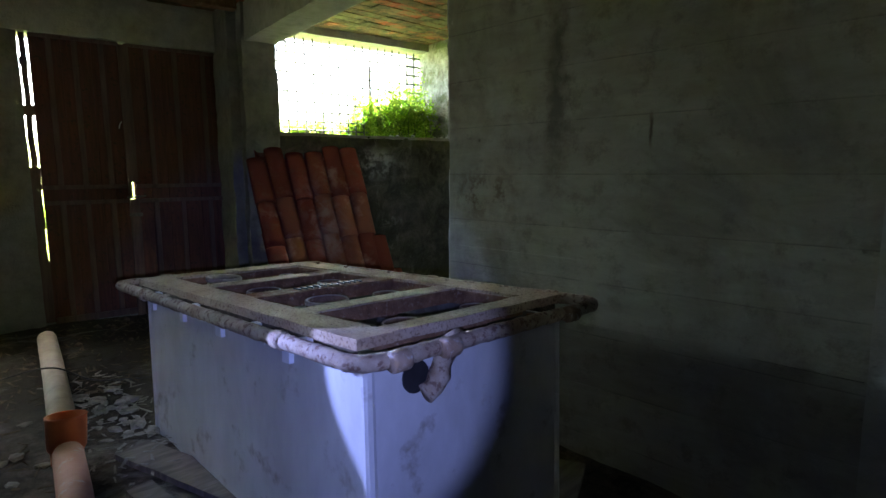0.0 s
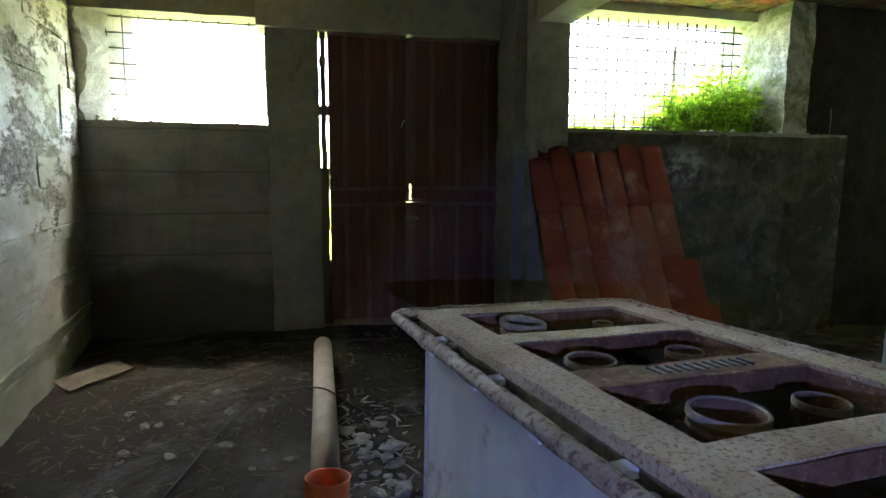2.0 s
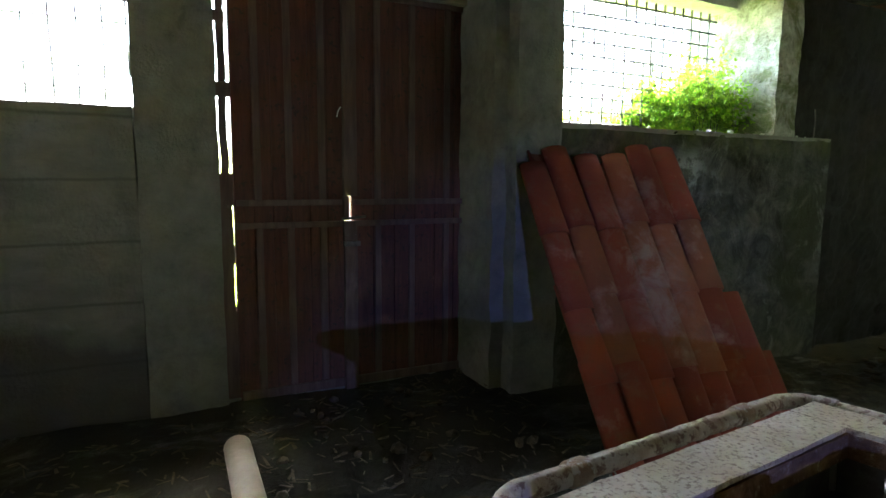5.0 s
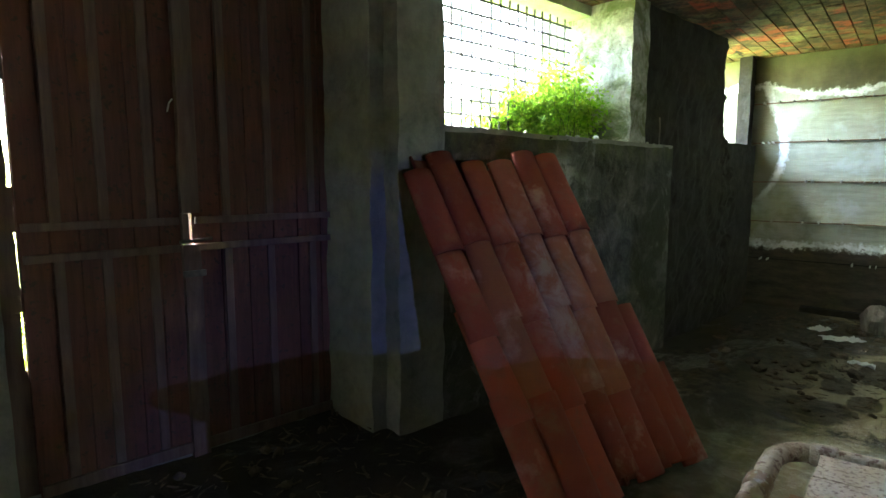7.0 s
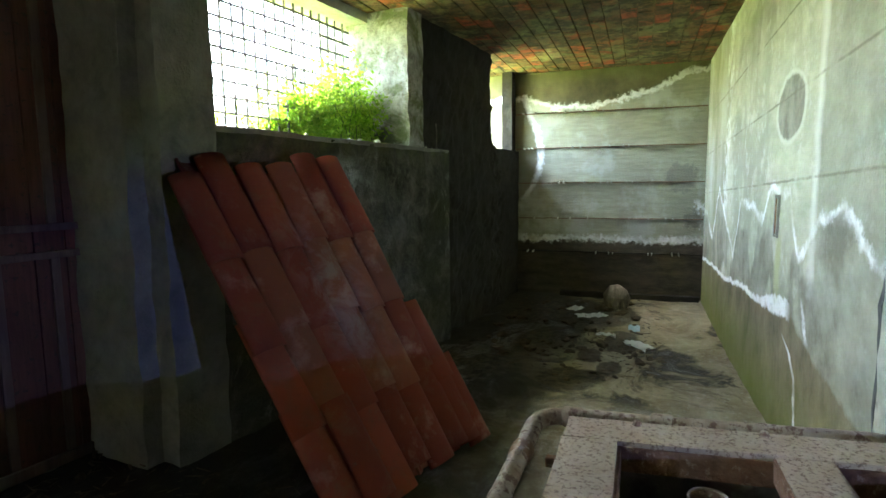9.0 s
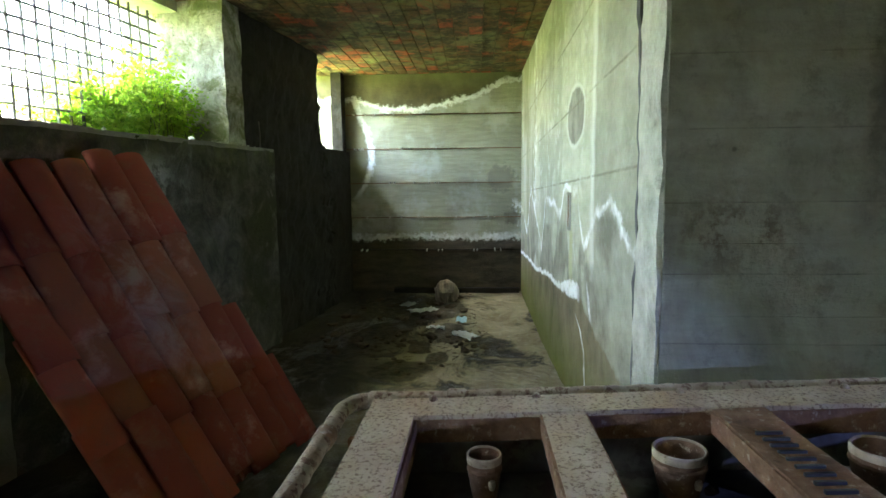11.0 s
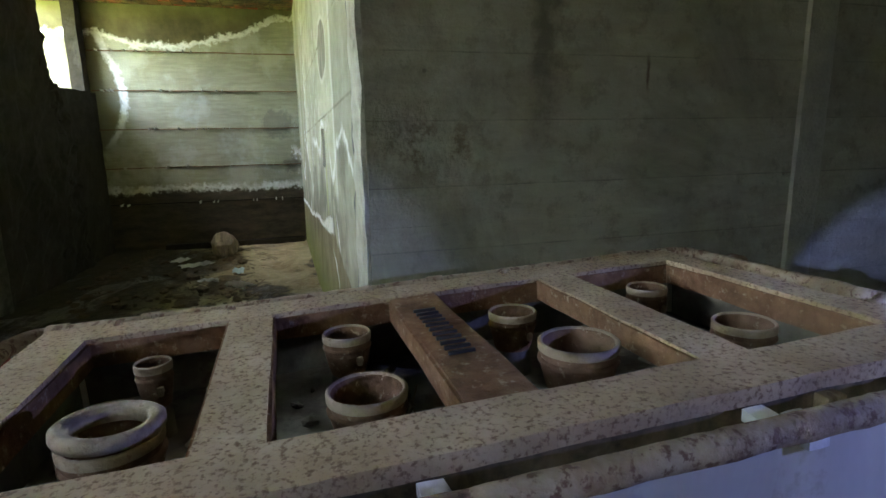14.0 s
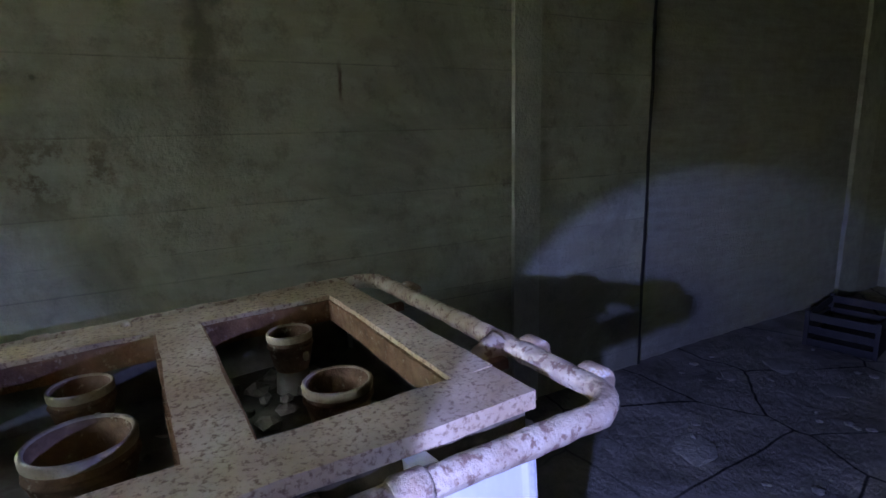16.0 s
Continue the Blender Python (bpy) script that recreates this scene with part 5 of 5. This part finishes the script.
def straw(name, count, x0, x1, y0, y1, mat, label, seed):
    """Twigs, straw and dry leaves too many to count."""
    r = random.Random(seed)
    bm = bmesh.new()
    for _ in range(count):
        x, y = r.uniform(x0, x1), r.uniform(y0, y1)
        a, l = r.uniform(0, 6.28), r.uniform(0.01, 0.045)
        w = r.uniform(0.0015, 0.008)
        z = level(x, y) + r.uniform(0.012, 0.035)
        d, q = Vector((math.cos(a), math.sin(a), r.uniform(-0.25, 0.25))) * l, Vector((-math.sin(a), math.cos(a), r.uniform(-0.4, 0.4))) * w
        p = Vector((x, y, z))
        v = [bm.verts.new(p + o) for o in (-d - q, d * 0.9 - q * 0.6, d + q * 0.7, -d * 0.8 + q)]
        t = [bm.verts.new(k.co + Vector((0, 0, 0.003))) for k in v]
        bm.faces.new(v[::-1])
        bm.faces.new(t)
        for i in range(4):
            bm.faces.new([v[i], v[(i + 1) % 4], t[(i + 1) % 4], t[i]])
    return tagged(part(name, bm, mat), label, "litter", kind="stuff")


M_straw = simple("dry_straw", (0.05, 0.04, 0.025), (0.14, 0.11, 0.07), 30, 0.9)
straw("straw_litter", 430, -0.2, 1.0, 2.6, 5.0, M_straw, "dry straw and leaf litter on dark soil", 1)
straw("dark_litter", 900, 0.0, 3.0, 4.2, 6.0, M_soil_and_gap, "dark rotten leaf litter near the door", 2)
straw("bay_litter", 420, 5.2, 8.2, 3.2, 4.7, M_straw, "scattered pale litter on the wet bay floor", 3)
straw("chip_litter", 170, 1.15, 1.6, 3.0, 4.6, M_rubble, "crumbled mortar beside the range", 4)

boulder = bmesh.new()
lump(boulder, (0, 0, 0), (0.17, 0.15, 0.15), 5.3, 3)
ob = part("stone", boulder, M_plank, at=pose(7.85, 3.66, 0.10))
tagged(ob, "rough brown stone lying by the far wall", "stone")

for k, (x, y, z, r, mat) in enumerate(((6.75, 3.45, 0.02, 0.10, M_blue), (6.15, 3.40, 0.015, 0.14, M_paper), (6.45, 3.70, 0.015, 0.09, M_paper), (7.2, 3.9, 0.02, 0.16, M_paper), (7.5, 4.1, 0.02, 0.12, M_paper))):
    bm = bmesh.new()
    n = 9
    rows = []
    for i in range(n):
        row = []
        for j in range(n):
            u, v = (i / (n - 1) - 0.5) * 2 * r, (j / (n - 1) - 0.5) * 1.1 * r
            h = 0.030 * noise.noise(Vector((u * 26 + k * 9, v * 26, 0))) + 0.02
            row.append(bm.verts.new((u + 0.2 * r * noise.noise((v * 20, k, 0)), v, h)))
        rows.append(row)
    for a, b in zip(rows, rows[1:]):
        for j in range(n - 1):
            bm.faces.new([a[j], a[j + 1], b[j + 1], b[j]])
    bmesh.ops.solidify(bm, geom=bm.faces[:], thickness=0.003)
    ob = part("crumpled_wrapper", bm, mat, smooth=True, at=pose(x, y, z + level(x, y), 0, 0, 40 * k))
    tagged(ob, "crumpled faded blue plastic on wet floor" if mat is M_blue else "crumpled whitish plastic wrapper on wet floor", "wrapper")

# planks under and beside the range
for name, x, y, l, w, rz, label in (("plank", 1.47, 2.86, 0.95, 0.16, -74, "grey damp plank on the floor beside the range"), ("plank", 1.30, 2.55, 0.8, 0.10, -84, "worn grey plank lying by the range"), ("plank", 2.42, 1.72, 0.5, 0.14, 25, "short pale plank by the end of the range")):
    ob = part(name, rough_block(-l / 2, l / 2, -w / 2, w / 2, 0, 0.028, 0.05, 0.004, seed=x), M_plank, at=pose(x, y, level(x, y) + 0.006, 0, 0, rz))
    tagged(ob, label, "plank")
ob = part("cardboard", rough_block(-0.19, 0.19, -0.09, 0.09, 0, 0.012, 0.05, 0.008, seed=4), M_board, at=pose(-0.02, 5.42, 0.165, 8, -4, 40))
tagged(ob, "torn grey sheet of board on the floor", "board")

# long dark cable trailing over the floor and the pipe
knots = [Vector(v) for v in ((0.45, 3.6, 0.15), (0.71, 4.33, 0.15), (0.90, 4.68, 0.16), (1.05, 4.74, 0.19), (1.25, 4.50, 0.266), (1.45, 4.33, 0.18), (1.85, 4.20, 0.15))]
pts = []
for a, b, c, e in zip(knots[:1] + knots, knots, knots[1:], knots[2:] + knots[-1:]):
    for q in range(8):
        f = q / 8
        pts.append(0.5 * ((2 * b) + (c - a) * f + (2 * a - 5 * b + 4 * c - e) * f * f + (3 * b - a - 3 * c + e) * f ** 3))
ob = part("cable", tube(bmesh.new(), pts, 0.005, 6), M_black, smooth=True)
tagged(ob, "thin dark cable trailing across the floor and pipe", "cable")


def make_crate():
    ob = thing("crate", "black plastic crate on the floor by the wall", "crate", pose(2.35, -1.27, 0.135, 0, 0, 12))
    part("base", block(-0.17, 0.17, -0.24, 0.24, 0.0, 0.012), M_black, ob)
    for x in (-0.17, 0.16):
        for z in (0.0, 0.075, 0.15):
            part("side_slat", block(x, x + 0.01, -0.24, 0.24, z, z + 0.045, 0.002), M_black, ob)
    for y in (-0.24, 0.23):
        for z in (0.0, 0.075, 0.15):
            part("end_slat", block(-0.158, 0.158, y, y + 0.01, z, z + 0.045, 0.002), M_black, ob)
    for x in (-0.165, 0.165):
        for y in (-0.235, 0.235):
            part("corner", block(x - 0.012, x + 0.012, y - 0.012, y + 0.012, 0.0, 0.205, 0.003), M_black, ob)
    part("handle", tube(bmesh.new(), [(-0.165, -0.06, 0.20), (-0.165, -0.04, 0.235), (-0.165, 0.04, 0.235), (-0.165, 0.06, 0.20)], 0.008, 8), M_black, ob)
    return ob


make_crate()

# ---- dirt inside the range ----
r = random.Random(21)
for x0, x1, y0, y1, n, s in ((0.05, 0.33, -0.77, -0.50, 22, 0.034), (-0.30, 0.0, -0.78, -0.62, 14, 0.04), (-0.3, 0.3, 0.10, 0.40, 16, 0.022), (-0.3, 0.3, -0.35, -0.06, 12, 0.018), (-0.3, 0.3, 0.5, 0.78, 12, 0.018)):
    for _ in range(n):
        bm = bmesh.new()
        q = r.uniform(0.5, 1.2) * s
        lump(bm, (0, 0, 0), (q, q * 0.8, q * 0.45), r.uniform(0, 50), 1)
        part("crust_flake", bm, M_inner if s < 0.03 else M_rubble, kitchen_range, at=pose(r.uniform(x0, x1), r.uniform(y0, y1), -0.180 + q * 0.3, r.uniform(-25, 25), r.uniform(-25, 25), 0))
bm = bmesh.new()
for _ in range(60):
    p = Vector((r.uniform(-0.05, 0.10), r.uniform(0.09, 0.16), -0.165))
    d = Vector((r.uniform(-0.08, 0.08), r.uniform(-0.03, 0.05), r.uniform(0.0, 0.06)))
    tube(bm, [p, p + d], 0.0022, 4)
tagged(part("twig_litter", bm, M_straw, kitchen_range), "", kind="stuff")
